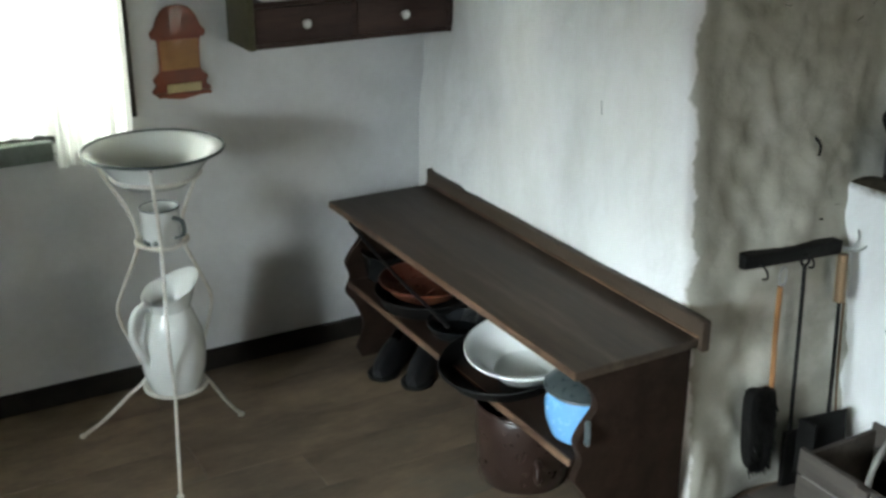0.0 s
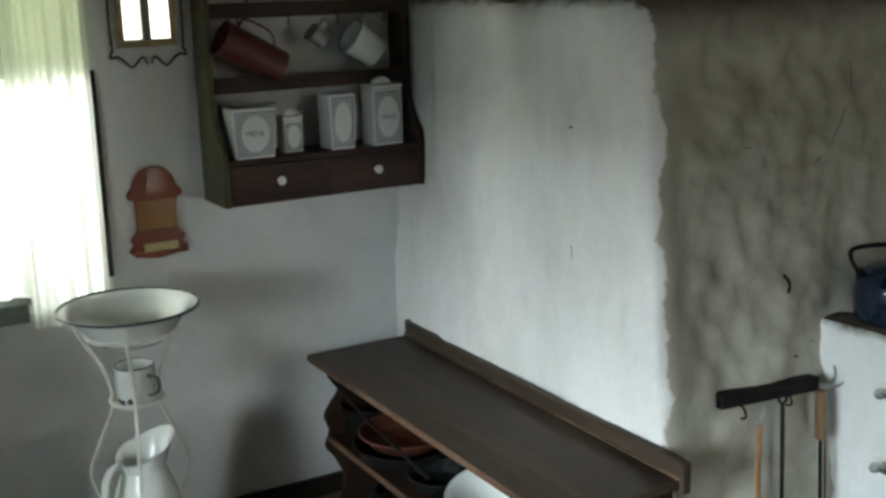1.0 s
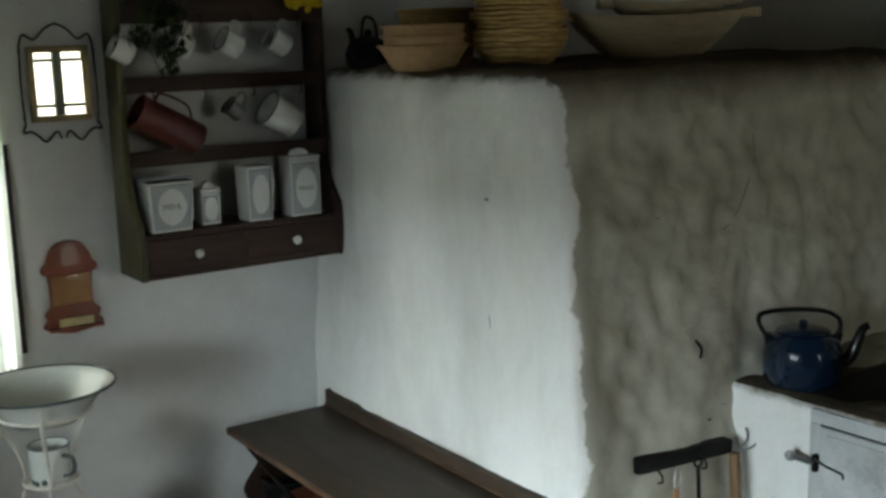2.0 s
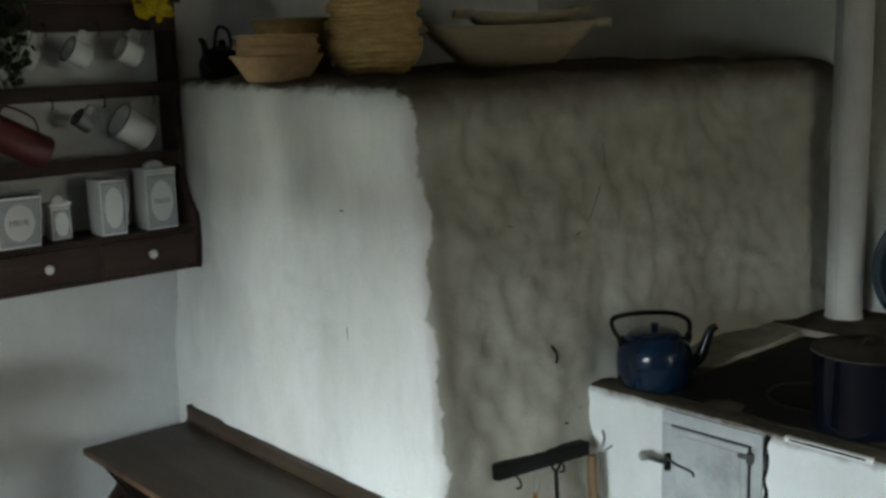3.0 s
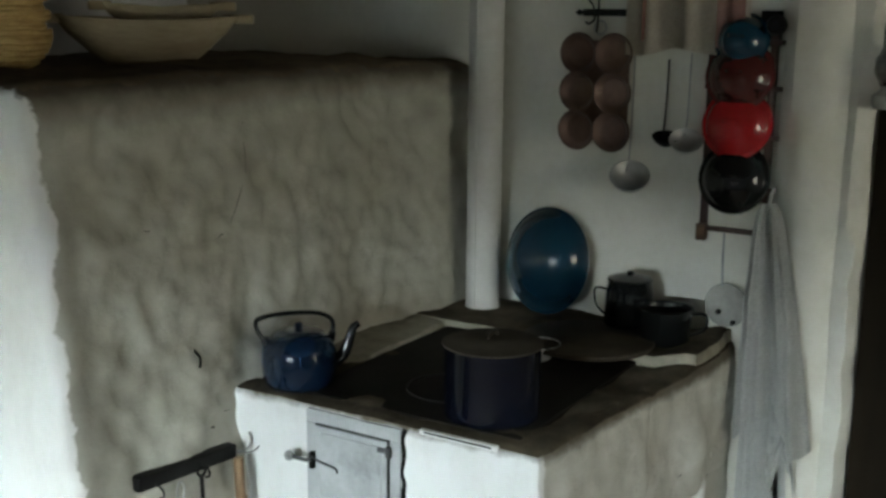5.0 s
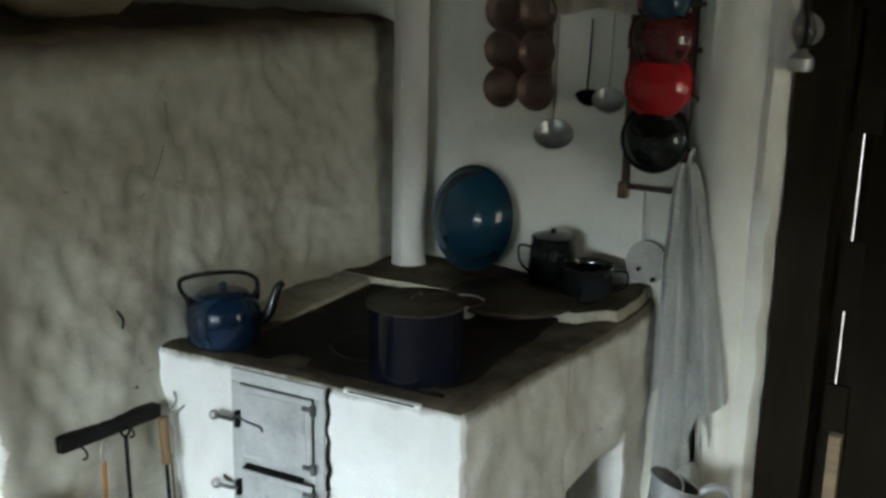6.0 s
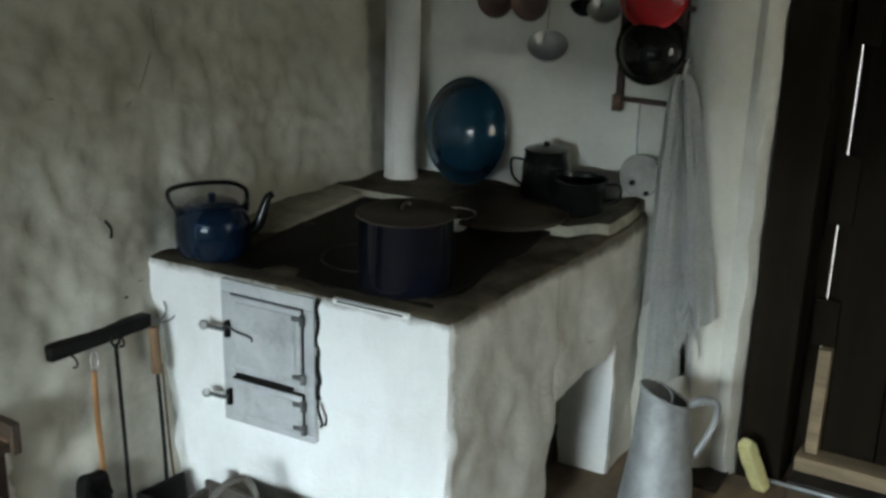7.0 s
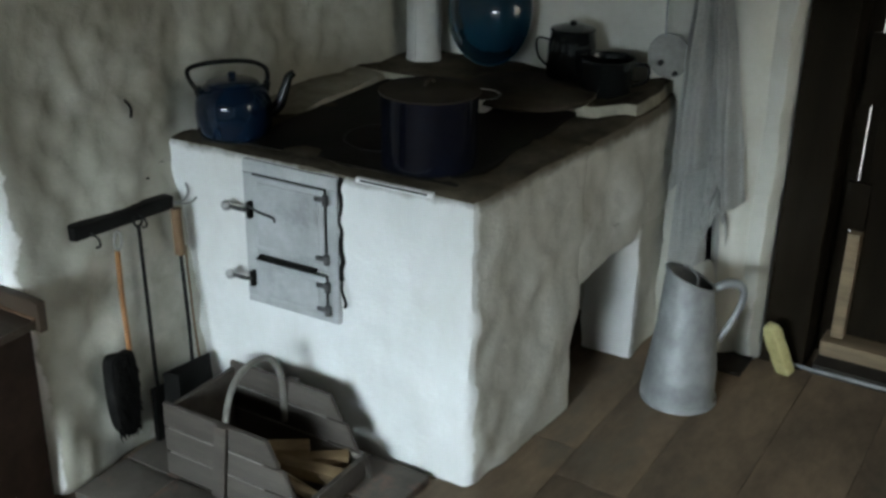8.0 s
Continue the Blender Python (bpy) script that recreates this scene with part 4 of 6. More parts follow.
for nm, r, z in (("upper_ring", 0.112, 0.803), ("middle_ring", 0.066, 0.622), ("lower_ring", 0.083, 0.20)):
    part(nm, tube([(r * math.cos(6.2832 * i / 24), r * math.sin(6.2832 * i / 24), z) for i in range(24)], 0.0055, 8, True, n=2), M_WIRE, stand)
part("mug_tray", lathe([(0, 0.612), (0.06, 0.612), (0.068, 0.622), (0.064, 0.624), (0.058, 0.616), (0, 0.616)], 36), M_WIRE, stand)
part("pitcher_tray", lathe([(0, 0.186), (0.06, 0.186), (0.084, 0.2), (0.080, 0.202), (0.058, 0.190), (0, 0.190)], 36), M_WIRE, stand)
vessel("wash_basin", (WSX, WSY, 0.772), [(0.055, 0), (0.08, 0.006), (0.118, 0.045), (0.146, 0.082), (0.160, 0.094), (0.178, 0.099)], M_ENAMEL, "white enamel wash basin with dark rim on the stand", "basin", M_RIMGREY, 0.0042, segs=64)
mg = vessel("enamel_mug", (WSX, WSY, 0.6165), [(0.047, 0), (0.050, 0.004), (0.050, 0.09), (0.052, 0.098)], M_ENAMEL, "chipped white enamel mug with dark handle on the stand", "mug", M_RIMGREY, 0.002, turn=-50)
handle(mg, [(0.048, -0.012, 0.078), (0.080, -0.02, 0.074), (0.082, -0.02, 0.040), (0.048, -0.012, 0.022)], 0.006, M_RIMGREY, flat=0.6)
bm = bmesh.new()
for a, z in ((-2.0, 0.012), (-1.72, 0.010), (-1.3, 0.014)):
    lathe([(0, 0.0012), (0.006, 0.001), (0.008, 0), (0, -0.001)], 8, bm, pose(0.0498 * math.cos(a), 0.0498 * math.sin(a), z) @ Matrix.Rotation(a, 4, "Z") @ Matrix.Rotation(math.pi / 2, 4, "Y"))
part("chip", bm, M_RIMGREY, mg)

pit = thing("enamel_pitcher", (WSX, WSY, 0.191), "tall white enamel water pitcher with large handle", "pitcher", turn=24)
part("pitcher_body", lathe([(0, 0), (0.062, 0), (0.070, 0.01), (0.084, 0.06), (0.089, 0.11), (0.084, 0.165), (0.066, 0.215), (0.056, 0.24), (0.053, 0.235), (0.063, 0.21), (0.08, 0.165), (0.085, 0.11), (0.08, 0.06), (0.064, 0.012), (0, 0.006)], 48), M_ENAMEL, pit)
bm = lathe([(0.056, 0.238), (0.060, 0.258), (0.066, 0.285), (0.069, 0.292), (0.066, 0.291), (0.062, 0.282), (0.053, 0.24)], 48)
for v in bm.verts:
    k = max(0.0, v.co.x / 0.066) ** 2
    h = (v.co.z - 0.238) / 0.054
    v.co.x += 0.026 * k * h
    v.co.z += (0.028 * k - 0.025 * max(0.0, -v.co.x / 0.066)) * h
part("spout", bm, M_ENAMEL, pit)
handle(pit, [(-0.052, 0, 0.242), (-0.075, -0.005, 0.272), (-0.118, -0.01, 0.262), (-0.135, -0.012, 0.215), (-0.115, -0.01, 0.155), (-0.086, -0.008, 0.105), (-0.078, -0.006, 0.085)], 0.010, M_ENAMEL, flat=0.55)

# ---- wall shelf with drawers ----
HX0, HX1, HD, HZ = -0.618, 0.038, 0.185, 1.038
sh = thing("wall_shelf", (-0.3, -0.09, HZ), "dark red-brown wooden wall shelf with two drawers and white knobs", "shelf")
bpy.context.view_layer.update()
prof = [(-0.004, HZ)] + [(-HD, HZ), (-HD, HZ + 0.135)]
prof += [(q.x, q.z) for q in smooth_line([(-HD + 0.004, 0, HZ + 0.165), (-HD + 0.045, 0, HZ + 0.215), (-HD + 0.070, 0, HZ + 0.27), (-HD + 0.075, 0, HZ + 0.33), (-HD + 0.075, 0, HZ + 0.60), (-HD + 0.072, 0, HZ + 0.86)], 4)]
prof += [(-HD + 0.10, HZ + 0.93), (-0.004, HZ + 0.95)]
for x0, nm in ((HX0, M_OLIVE), (HX1 - 0.02, M_SHELF)):
    put("side_board", slab(prof, 0.02, "x", x0, 0.002), nm, sh, "side board with curved outline")
put("shelf_bottom", box(HX0 + 0.02, HX1 - 0.02, -HD + 0.004, -0.004, HZ + 0.001, HZ + 0.014, 0.002), M_SHELF, sh)
put("counter_board", box(HX0 + 0.02, HX1 - 0.02, -HD + 0.001, -0.004, HZ + 0.117, HZ + 0.132, 0.003), M_SHELF, sh)
xm = (HX0 + HX1) / 2
put("drawer_divider", box(xm - 0.008, xm + 0.008, -HD + 0.006, -0.006, HZ + 0.014, HZ + 0.117, 0.001), M_SHELF, sh)
for x0, x1 in ((HX0 + 0.022, xm - 0.009), (xm + 0.009, HX1 - 0.022)):
    d = put("drawer", box(x0, x1, -HD + 0.001, -0.03, HZ + 0.016, HZ + 0.115, 0.003), M_SHELF, sh, "dark drawer with white porcelain knob")
    put("knob", lathe([(0, 0), (0.008, 0), (0.006, 0.006), (0.012, 0.012), (0.014, 0.018), (0.010, 0.025), (0, 0.027)], 20, None, pose((x0 + x1) / 2, -HD + 0.001, HZ + 0.066, 90, 0, 0)), M_PORC, d, "white porcelain knob")
for z in (HZ + 0.335, HZ + 0.545):
    put("shelf_board", box(HX0 + 0.02, HX1 - 0.02, -HD + 0.078, -0.004, z, z + 0.016, 0.002), M_SHELF, sh)
    put("front_rail", box(HX0 + 0.02, HX1 - 0.02, -HD + 0.070, -HD + 0.0785, z - 0.018, z + 0.026, 0.002), M_SHELF, sh)
put("top_board", box(HX0 - 0.01, HX1 + 0.01, -HD + 0.05, -0.004, HZ + 0.80, HZ + 0.82, 0.003), M_SHELF, sh)
put("top_rail", box(HX0 + 0.02, HX1 - 0.02, -HD + 0.07, -HD + 0.08, HZ + 0.72, HZ + 0.80, 0.002), M_SHELF, sh)
for z in (HZ + 0.50, HZ + 0.705):
    for i in range(4):
        x = HX0 + 0.09 + i * 0.155
        put("cup_hook", tube([(x, -HD + 0.069, z + 0.04), (x, -HD + 0.052, z + 0.036), (x, -HD + 0.045, z + 0.012), (x, -HD + 0.058, z + 0.004)], 0.0022, 6), M_IRON, sh)

CZ = HZ + 0.1325


def oval(rx, rz, y, bm=None, n=28):
    return slab([(rx * math.cos(6.2832 * i / n), rz * math.sin(6.2832 * i / n)) for i in range(n)], -0.0012, "y", y, 0)


def canister(x, y, w, d, h, word, label, lid=True, flare=0.0, turn=0.0):
    c = thing("canister", (x, y, CZ), label, "canister", "kitchen canisters", turn)
    bm = box(-w / 2, w / 2, -d / 2, d / 2, 0, h, 0.004)
    for v in bm.verts:
        v.co.x *= 1 + flare * v.co.z / h
        v.co.y *= 1 + flare * v.co.z / h
    part("canister_body", bm, M_PORC, c)
    bm = box(-w / 2 + 0.006, w / 2 - 0.006, -d / 2 - 0.0012, -d / 2 + 0.002, 0.008, h - 0.008, 0)
    for v in bm.verts:
        v.co.x *= 1 + flare * v.co.z / h
        v.co.y -= d / 2 * flare * v.co.z / h
    part("pattern_panel", bm, M_BLUEGREY, c, "blue-grey striped panel", smooth=False)
    bm = bmesh.new()
    k = int((w - 0.016) / 0.006)
    for i in range(k):
        xx = -w / 2 + 0.009 + i * 0.006
        box(xx, xx + 0.002, -d / 2 - 0.0018, -d / 2 - 0.001, 0.01, h - 0.012, 0, bm)
    for v in bm.verts:
        v.co.x *= 1 + flare * v.co.z / h
        v.co.y -= d / 2 * flare * v.co.z / h
    part("stripe_relief", bm, M_PORC, c, smooth=False)
    tilt = Matrix.Rotation(math.atan(d / 2 * flare / h), 4, "X")
    my = -d / 2 - 0.0022 - d / 4 * flare
    part("oval_label", oval(w * 0.36, h * 0.36, 0), M_PORC, c, "white oval name field", m=pose(0, my, h / 2) @ tilt)
    if word:
        lettering(word, w * 0.20, M_INK, c, pose(0, my - 0.0022, h / 2) @ tilt @ pose(0, 0, 0, 90, 0, 0))
    if lid:
        part("lid", box(-w / 2 - 0.003, w / 2 + 0.003, -d / 2 - 0.003, d / 2 + 0.003, h + 0.0005, h + 0.012, 0.004), M_PORC, c)
        part("lid_grip", slab([(w * 0.32 * math.cos(a), 0.011 + h + 0.022 * math.sin(a)) for a in [math.pi * i / 14 for i in range(15)]], 0.016, "y", -0.008, 0.003), M_PORC, c)
    return c


c1 = canister(-0.510, -0.128, 0.118, 0.085, 0.145, "MEHL", "blue-grey and white flour bin lettered MEHL, lid ajar", False, 0.16)
part("tilted_lid", box(-0.068, 0.068, -0.05, 0.05, 0, 0.008, 0.003, None, pose(0, 0.0, 0.147, -7, 0, 0)), M_BLUEGREY, c1, "flat grey lid")
canister(-0.372, -0.100, 0.060, 0.05, 0.095, "", "small blue-grey and white spice canister with lid")
c3 = canister(-0.232, -0.128, 0.078, 0.085, 0.165, "", "blue-grey and white pouring jar with handle", False, 0.08)
handle(c3, [(0.036, -0.01, 0.13), (0.058, -0.015, 0.122), (0.054, -0.015, 0.07), (0.036, -0.01, 0.05)], 0.005, M_PORC)
canister(-0.080, -0.130, 0.100, 0.085, 0.172, "SAGO", "tall blue-grey and white canister lettered SAGO with lid")


def hung_cup(at, turn, tip, r, h, material, label, rim=M_RIMGREY, name="hanging_cup", group="cups on the shelf hooks", spin=0.0):
    """A cup that hangs by its handle from a hook, mouth downwards to one side."""
    c = thing(name, at, label, "cup", group)
    m = pose(*at, 0, 0, turn) @ pose(0, 0, 0, 0, tip, 0) @ pose(0, 0, 0, 0, 0, spin)
    c.matrix_world = m
    inner = [(r * 1.04 - 0.003, h), (r - 0.003, h * 0.9), (r * 0.96 - 0.003, 0.004)]
    off = pose(-r - 0.022, 0, -h * 0.55)
    part("cup_body", lathe([(0, 0), (r * 0.9, 0), (r * 0.96, 0.004), (r, h * 0.9), (r * 1.04, h)] + inner + [(0, 0.004)], 32, None, off), material, c)
    part("rim", tube([(r * 1.04 * math.cos(6.2832 * i / 24), r * 1.04 * math.sin(6.2832 * i / 24), h) for i in range(24)], 0.002, 6, True, n=2), rim, c, m=off)
    part("handle", tube([(r * 0.97, 0, h * 0.82), (r + 0.026, 0, h * 0.78), (r + 0.028, 0, h * 0.38), (r * 0.97, 0, h * 0.22)], 0.005, 8, flat=0.6), material, c, m=off)
    return c


hung_cup((-0.10, -0.135, HZ + 0.505), 0, -58, 0.052, 0.10, M_ENAMEL, "white enamel mug hanging from a hook")
hung_cup((-0.255, -0.135, HZ + 0.505), 0, -50, 0.026, 0.05, M_STEEL, "small grey metal measure hanging from a hook", M_IRON)
red = hung_cup((-0.465, -0.135, HZ + 0.50), 0, -62, 0.050, 0.20, M_TINRED, "brick-red tin can hanging slantwise from a hook", M_TINRED, "red_can")
for i, x in enumerate((-0.435, -0.28, -0.125)):
    hung_cup((x + 0.02, -0.135, HZ + 0.712), 0, -62, 0.036, 0.062, M_ENAMEL, "white enamel cup hanging from a hook")
hung_cup((-0.585, -0.135, HZ + 0.70), 0, -62, 0.034, 0.058, M_ENAMEL, "white enamel cup hanging behind the ivy")

# ivy and flowers at the shelf's top
rnd = random.Random(11)
leafm = bmesh.new()
pts = [(0, 0), (0.010, 0.006), (0.016, 0.0), (0.013, 0.012), (0.022, 0.018), (0.010, 0.021), (0.0, 0.034), (-0.010, 0.021), (-0.022, 0.018), (-0.013, 0.012), (-0.016, 0.0), (-0.010, 0.006)]
leafm.faces.new([leafm.verts.new((a, b, 0.004 * abs(a) / 0.02)) for a, b in pts])
bmesh.ops.solidify(leafm, geom=leafm.faces[:], thickness=0.0006)
leaf_me = finish(leafm, "leaf", M_LEAF, False)
ivy = thing("trailing_ivy", (-0.52, -0.13, HZ + 0.82), "dark green ivy trailing down the shelf", "plant")
bpy.context.view_layer.update()
for s in range(7):
    x, yy = -0.055 + s * 0.022, -0.03 - 0.018 * rnd.random()
    ln_ = rnd.uniform(0.20, 0.36) if 1 < s else rnd.uniform(0.12, 0.22)
    line = [Vector((x + 0.02 * math.sin(k * 0.9 + s), yy - 0.012 * math.sin(k + s), 0.01 - ln_ * k / 6)) for k in range(7)]
    part("stem", tube(line, 0.0015, 5, n=3), M_LEAF, ivy)
    for k in range(26):
        p = line[0].lerp(line[-1], rnd.random()) + Vector((rnd.uniform(-0.028, 0.028), rnd.uniform(-0.022, 0.014), rnd.uniform(-0.012, 0.012)))
        lf = new("leaf", leaf_me)
        lf.parent = ivy
        lf.matrix_basis = Matrix.LocRotScale(p, Euler((rnd.uniform(0.7, 2.2), rnd.uniform(-0.7, 0.7), rnd.uniform(0, 6.28))), Vector((1, 1, 1)) * rnd.uniform(0.5, 0.95))
flw = thing("yellow_flowers", (-0.055, -0.14, HZ + 0.795), "bunch of small yellow dried flowers on the shelf", "flowers")
petm = bmesh.new()
lathe([(0, 0.0), (0.006, 0.002), (0.012, 0.008), (0.009, 0.012), (0, 0.009)], 8, petm)
pet_me = finish(petm, "flower_head", M_YELLOW, True)
for k in range(110):
    a, r = rnd.uniform(0, 6.28), 0.058 * rnd.random() ** 0.5
    p = Vector((r * math.cos(a), -0.02 + 0.5 * r * math.sin(a), rnd.uniform(-0.055, 0.04) * (1 - r * 7)))
    f = new("flower_head", pet_me)
    f.parent = flw
    f.matrix_basis = Matrix.LocRotScale(p, Euler((rnd.uniform(-1, 2.2), rnd.uniform(-1, 1), 0)), Vector((1, 1, 1)) * rnd.uniform(0.6, 1.15))
part("stalk", tube([(0, 0, -0.03), (0.02, 0.02, 0.01), (0.03, 0.03, 0.04)], 0.006, 6), M_LEAF, flw)

# wooden plaque and small mirror on the north wall
plq = thing("wooden_plaque", (-0.770, -0.012, 1.02), "red-brown varnished wooden wall plaque with amber middle and paper strip", "plaque")
half = smooth_line([(0.0, 0, 0.138), (0.035, 0, 0.130), (0.058, 0, 0.100), (0.066, 0, 0.078), (0.080, 0, 0.062), (0.076, 0, 0.045), (0.062, 0, 0.036), (0.060, 0, -0.040), (0.068, 0, -0.058), (0.080, 0, -0.072), (0.074, 0, -0.09), (0.086, 0, -0.108), (0.060, 0, -0.124), (0.0, 0, -0.134)], 3)
out = [(q.x, q.z) for q in half] + [(-q.x, q.z) for q in half[-2:0:-1]]
part("plaque_board", slab(out, -0.016, "y", 0.006, 0.003), M_PLAQUE, plq)
part("amber_panel", box(-0.056, 0.056, -0.0125, -0.008, -0.046, 0.040, 0.002), M_AMBER, plq, "amber varnished middle panel")
part("ledge", box(-0.078, 0.078, -0.040, -0.010, -0.118, -0.108, 0.004), M_PLAQUE, plq)
part("paper_strip", box(-0.050, 0.050, -0.033, -0.029, -0.107, -0.082, 0.001), M_PAPER, plq, "yellowed paper calendar strip")

mir = thing("wire_framed_mirror", (-0.752, -0.010, 1.60), "small wall mirror in a brass frame with scrolled wire surround", "mirror")
part("mirror_glass", box(-0.068, 0.068, -0.012, -0.008, -0.088, 0.088, 0), M_MIRROR, mir, smooth=False)
for b in ((-0.084, 0.084, -0.104, -0.086), (-0.084, 0.084, 0.086, 0.104), (-0.084, -0.066, -0.086, 0.086), (0.066, 0.084, -0.086, 0.086)):
    part("mirror_frame", box(b[0], b[1], -0.018, -0.004, b[2], b[3], 0.002), M_GOLD, mir)
for sx in (-1, 1):
    part("side_wire", tube([(sx * 0.100, -0.008, -0.115), (sx * 0.104, -0.008, -0.02), (sx * 0.100, -0.008, 0.11)], 0.0028, 6), M_IRON, mir)
    part("bottom_scroll", tube([(sx * 0.102, -0.008, -0.112), (sx * 0.108, -0.01, -0.130), (sx * 0.088, -0.01, -0.128), (sx * 0.070, -0.01, -0.140), (sx * 0.048, -0.01, -0.158), (sx * 0.018, -0.01, -0.132), (sx * 0.006, -0.01, -0.152)], 0.003, 6), M_IRON, mir)
    part("top_scroll", tube([(sx * 0.100, -0.008, 0.11), (sx * 0.088, -0.01, 0.135), (sx * 0.06, -0.01, 0.122), (sx * 0.03, -0.01, 0.150), (0, -0.01, 0.165)], 0.003, 6), M_IRON, mir)
    for k in range(6):
        part("wire_bead", lathe([(0, -0.005), (0.005, 0), (0, 0.005)], 8, None, pose(sx * 0.103, -0.008, -0.09 + 0.036 * k)), M_IRON, mir)


# ---- things on the oven ----
OZ = 1.609


def stack(name, at, radii, height, material, label, category, lip=0.006, squash=(1, 1)):
    for k, r in enumerate(radii):
        vessel(name, (at[0], at[1], at[2] + k * height), [(r * 0.55, 0), (r * 0.72, height * 0.35), (r * 0.90, height * 0.85), (r * 0.97, height * 1.5), (r, height * 1.75)], material, label, category, material, lip, wob=0.02, group=label, squash=squash)


def basket(at, r, h, label, material=M_STRAW, coils=6):
    """A coiled straw bread basket."""
    b = thing("straw_basket", at, label, "basket", "stack of straw baskets", turn=at[0] * 700)
    for k in range(coils):
        u = (k + 0.5) / coils
        rr = r * (0.55 + 0.45 * math.sin(u * 1.57)) if h > 0.06 else r * (0.80 + 0.20 * math.sin(u * 3.14))
        part("coil", tube([(rr * math.cos(6.2832 * i / 20), rr * math.sin(6.2832 * i / 20), h * u + 0.002 * math.sin(i * 2.1 + k)) for i in range(20)], h / coils * 0.62, 8, True, n=2), material, b)
    part("basket_base", lathe([(0, 0.002), (r * 0.58, 0.002), (r * 0.60, 0.010), (0, 0.010)], 30), material, b)
    return b


vessel("wooden_bowl", (0.085, -0.595, OZ), [(0.078, 0), (0.088, 0.008), (0.122, 0.060), (0.127, 0.068)], M_TURNED, "tan turned wooden bowl at the bottom of a stack", "bowl", M_TURNED, 0.004, wob=0.01)
vessel("wooden_bowl", (0.088, -0.592, OZ + 0.060), [(0.102, 0), (0.110, 0.008), (0.111, 0.028), (0.117, 0.033)], M_TURNED, "shallow tan wooden bowl stacked on another", "bowl", M_TURNED, 0.005, wob=0.01)
vessel("wooden_bowl", (0.088, -0.592, OZ + 0.091), [(0.102, 0), (0.110, 0.006), (0.109, 0.025), (0.115, 0.030)], M_TURNED, "shallow tan wooden bowl on top of a stack", "bowl", M_TURNED, 0.005, wob=0.01)
for k in range(5):
    basket((0.375 + 0.004 * (k % 2), -0.66 + 0.003 * k, OZ + (0.050 * k + 0.022 if k else 0)), 0.130 + 0.003 * (k % 3), 0.090 if k == 0 else 0.05, "round coiled yellow straw bread basket in a stack", coils=6 if k == 0 else 4)
vessel("straw_bread_tray", (0.365, -0.27, OZ), [(0.08, 0), (0.10, 0.02), (0.13, 0.16), (0.135, 0.17)], M_STRAW, "pale straw bread basket behind the stacks", "basket", M_STRAW, 0.006)

tea = thing("dark_teapot", (0.085, -0.30, OZ), "old black iron kettle on the oven", "kettle", turn=-150)
part("kettle_body", lathe([(0, 0), (0.055, 0), (0.068, 0.015), (0.07, 0.05), (0.055, 0.085), (0.03, 0.095), (0.012, 0.10), (0.010, 0.115), (0, 0.118)], 32), M_IRON, tea)
part("spout", tube([(0.05, 0, 0.03), (0.085, 0, 0.055), (0.100, 0, 0.105), (0.118, 0, 0.118)], 0.014, 10, ends=0.007), M_IRON, tea)
handle(tea, [(-0.055, 0, 0.08), (-0.04, 0, 0.14), (0.02, 0, 0.15), (0.045, 0, 0.085)], 0.005, M_IRON)


def trough(at, lx, ly, h, label, turn=0.0, ears=True):
    """A hewn dough trough: long, with sloping sides, thick, with a grip at each end."""
    t = thing("dough_trough", at, label, "trough", turn=turn)
    bm = bmesh.new()
    rings = []
    for kx, ky, z in ((0.44, 0.50, 0), (0.60, 0.68, h * 0.25), (0.86, 0.92, h * 0.72), (1.0, 1.0, h), (0.94, 0.93, h), (0.80, 0.82, h * 0.7), (0.58, 0.60, h * 0.22), (0.45, 0.45, h * 0.16)):
        ring = []
        for i in range(48):
            a = 6.2832 * i / 48
            s = (abs(math.cos(a)) ** 4 + abs(math.sin(a)) ** 4) ** -0.25
            p = Vector((lx / 2 * kx * s * math.cos(a), ly / 2 * ky * s * math.sin(a), z + (0.012 * abs(math.cos(a)) if z == h else 0)))
            ring.append(bm.verts.new(p + Vector((0, 0, 0.004 * noise.noise(p * 12)))))
        rings.append(ring)
    for a, b in zip(rings, rings[1:]):
        for i in range(48):
            bm.faces.new((a[i], a[(i + 1) % 48], b[(i + 1) % 48], b[i]))
    bm.faces.new(rings[0][::-1])
    bm.faces.new(rings[-1])
    bmesh.ops.recalc_face_normals(bm, faces=bm.faces)
    part("trough_body", bm, M_TROUGH, t)
    if ears:
        for sx in (-1, 1):
            part("grip", box(sx * lx / 2 - 0.03, sx * lx / 2 + 0.035, -ly * 0.30, ly * 0.30, h - 0.012, h + 0.016, 0.007), M_TROUGH, t)
    return t


trough((0.855, -0.705, OZ), 0.54, 0.38, 0.135, "large pale hewn wooden dough trough", -38)
trough((0.90, -0.72, OZ + 0.098), 0.36, 0.24, 0.075, "smaller wooden trough set inside the large one", -38)


# ---- things on the stove ----
ket = thing("blue_kettle", (0.680, -1.432, SH + 0.0065), "cobalt-blue enamel kettle with black bail handle", "kettle", turn=0)
belly = smooth_line([(0.084, 0, 0), (0.095, 0, 0.012), (0.1005, 0, 0.040), (0.1005, 0, 0.075), (0.096, 0, 0.102), (0.084, 0, 0.124), (0.068, 0, 0.137)], 4)
part("kettle_body", lathe([(0, 0)] + [(q.x, q.z) for q in belly] + [(0, 0.137)], 64), M_BLUE, ket)
part("kettle_lid", lathe([(0.066, 0.137), (0.068, 0.141), (0.06, 0.146), (0.03, 0.151), (0.010, 0.152), (0.009, 0.157), (0.012, 0.163), (0.008, 0.168), (0, 0.169)], 40), M_BLUE, ket, "domed blue lid with knob")
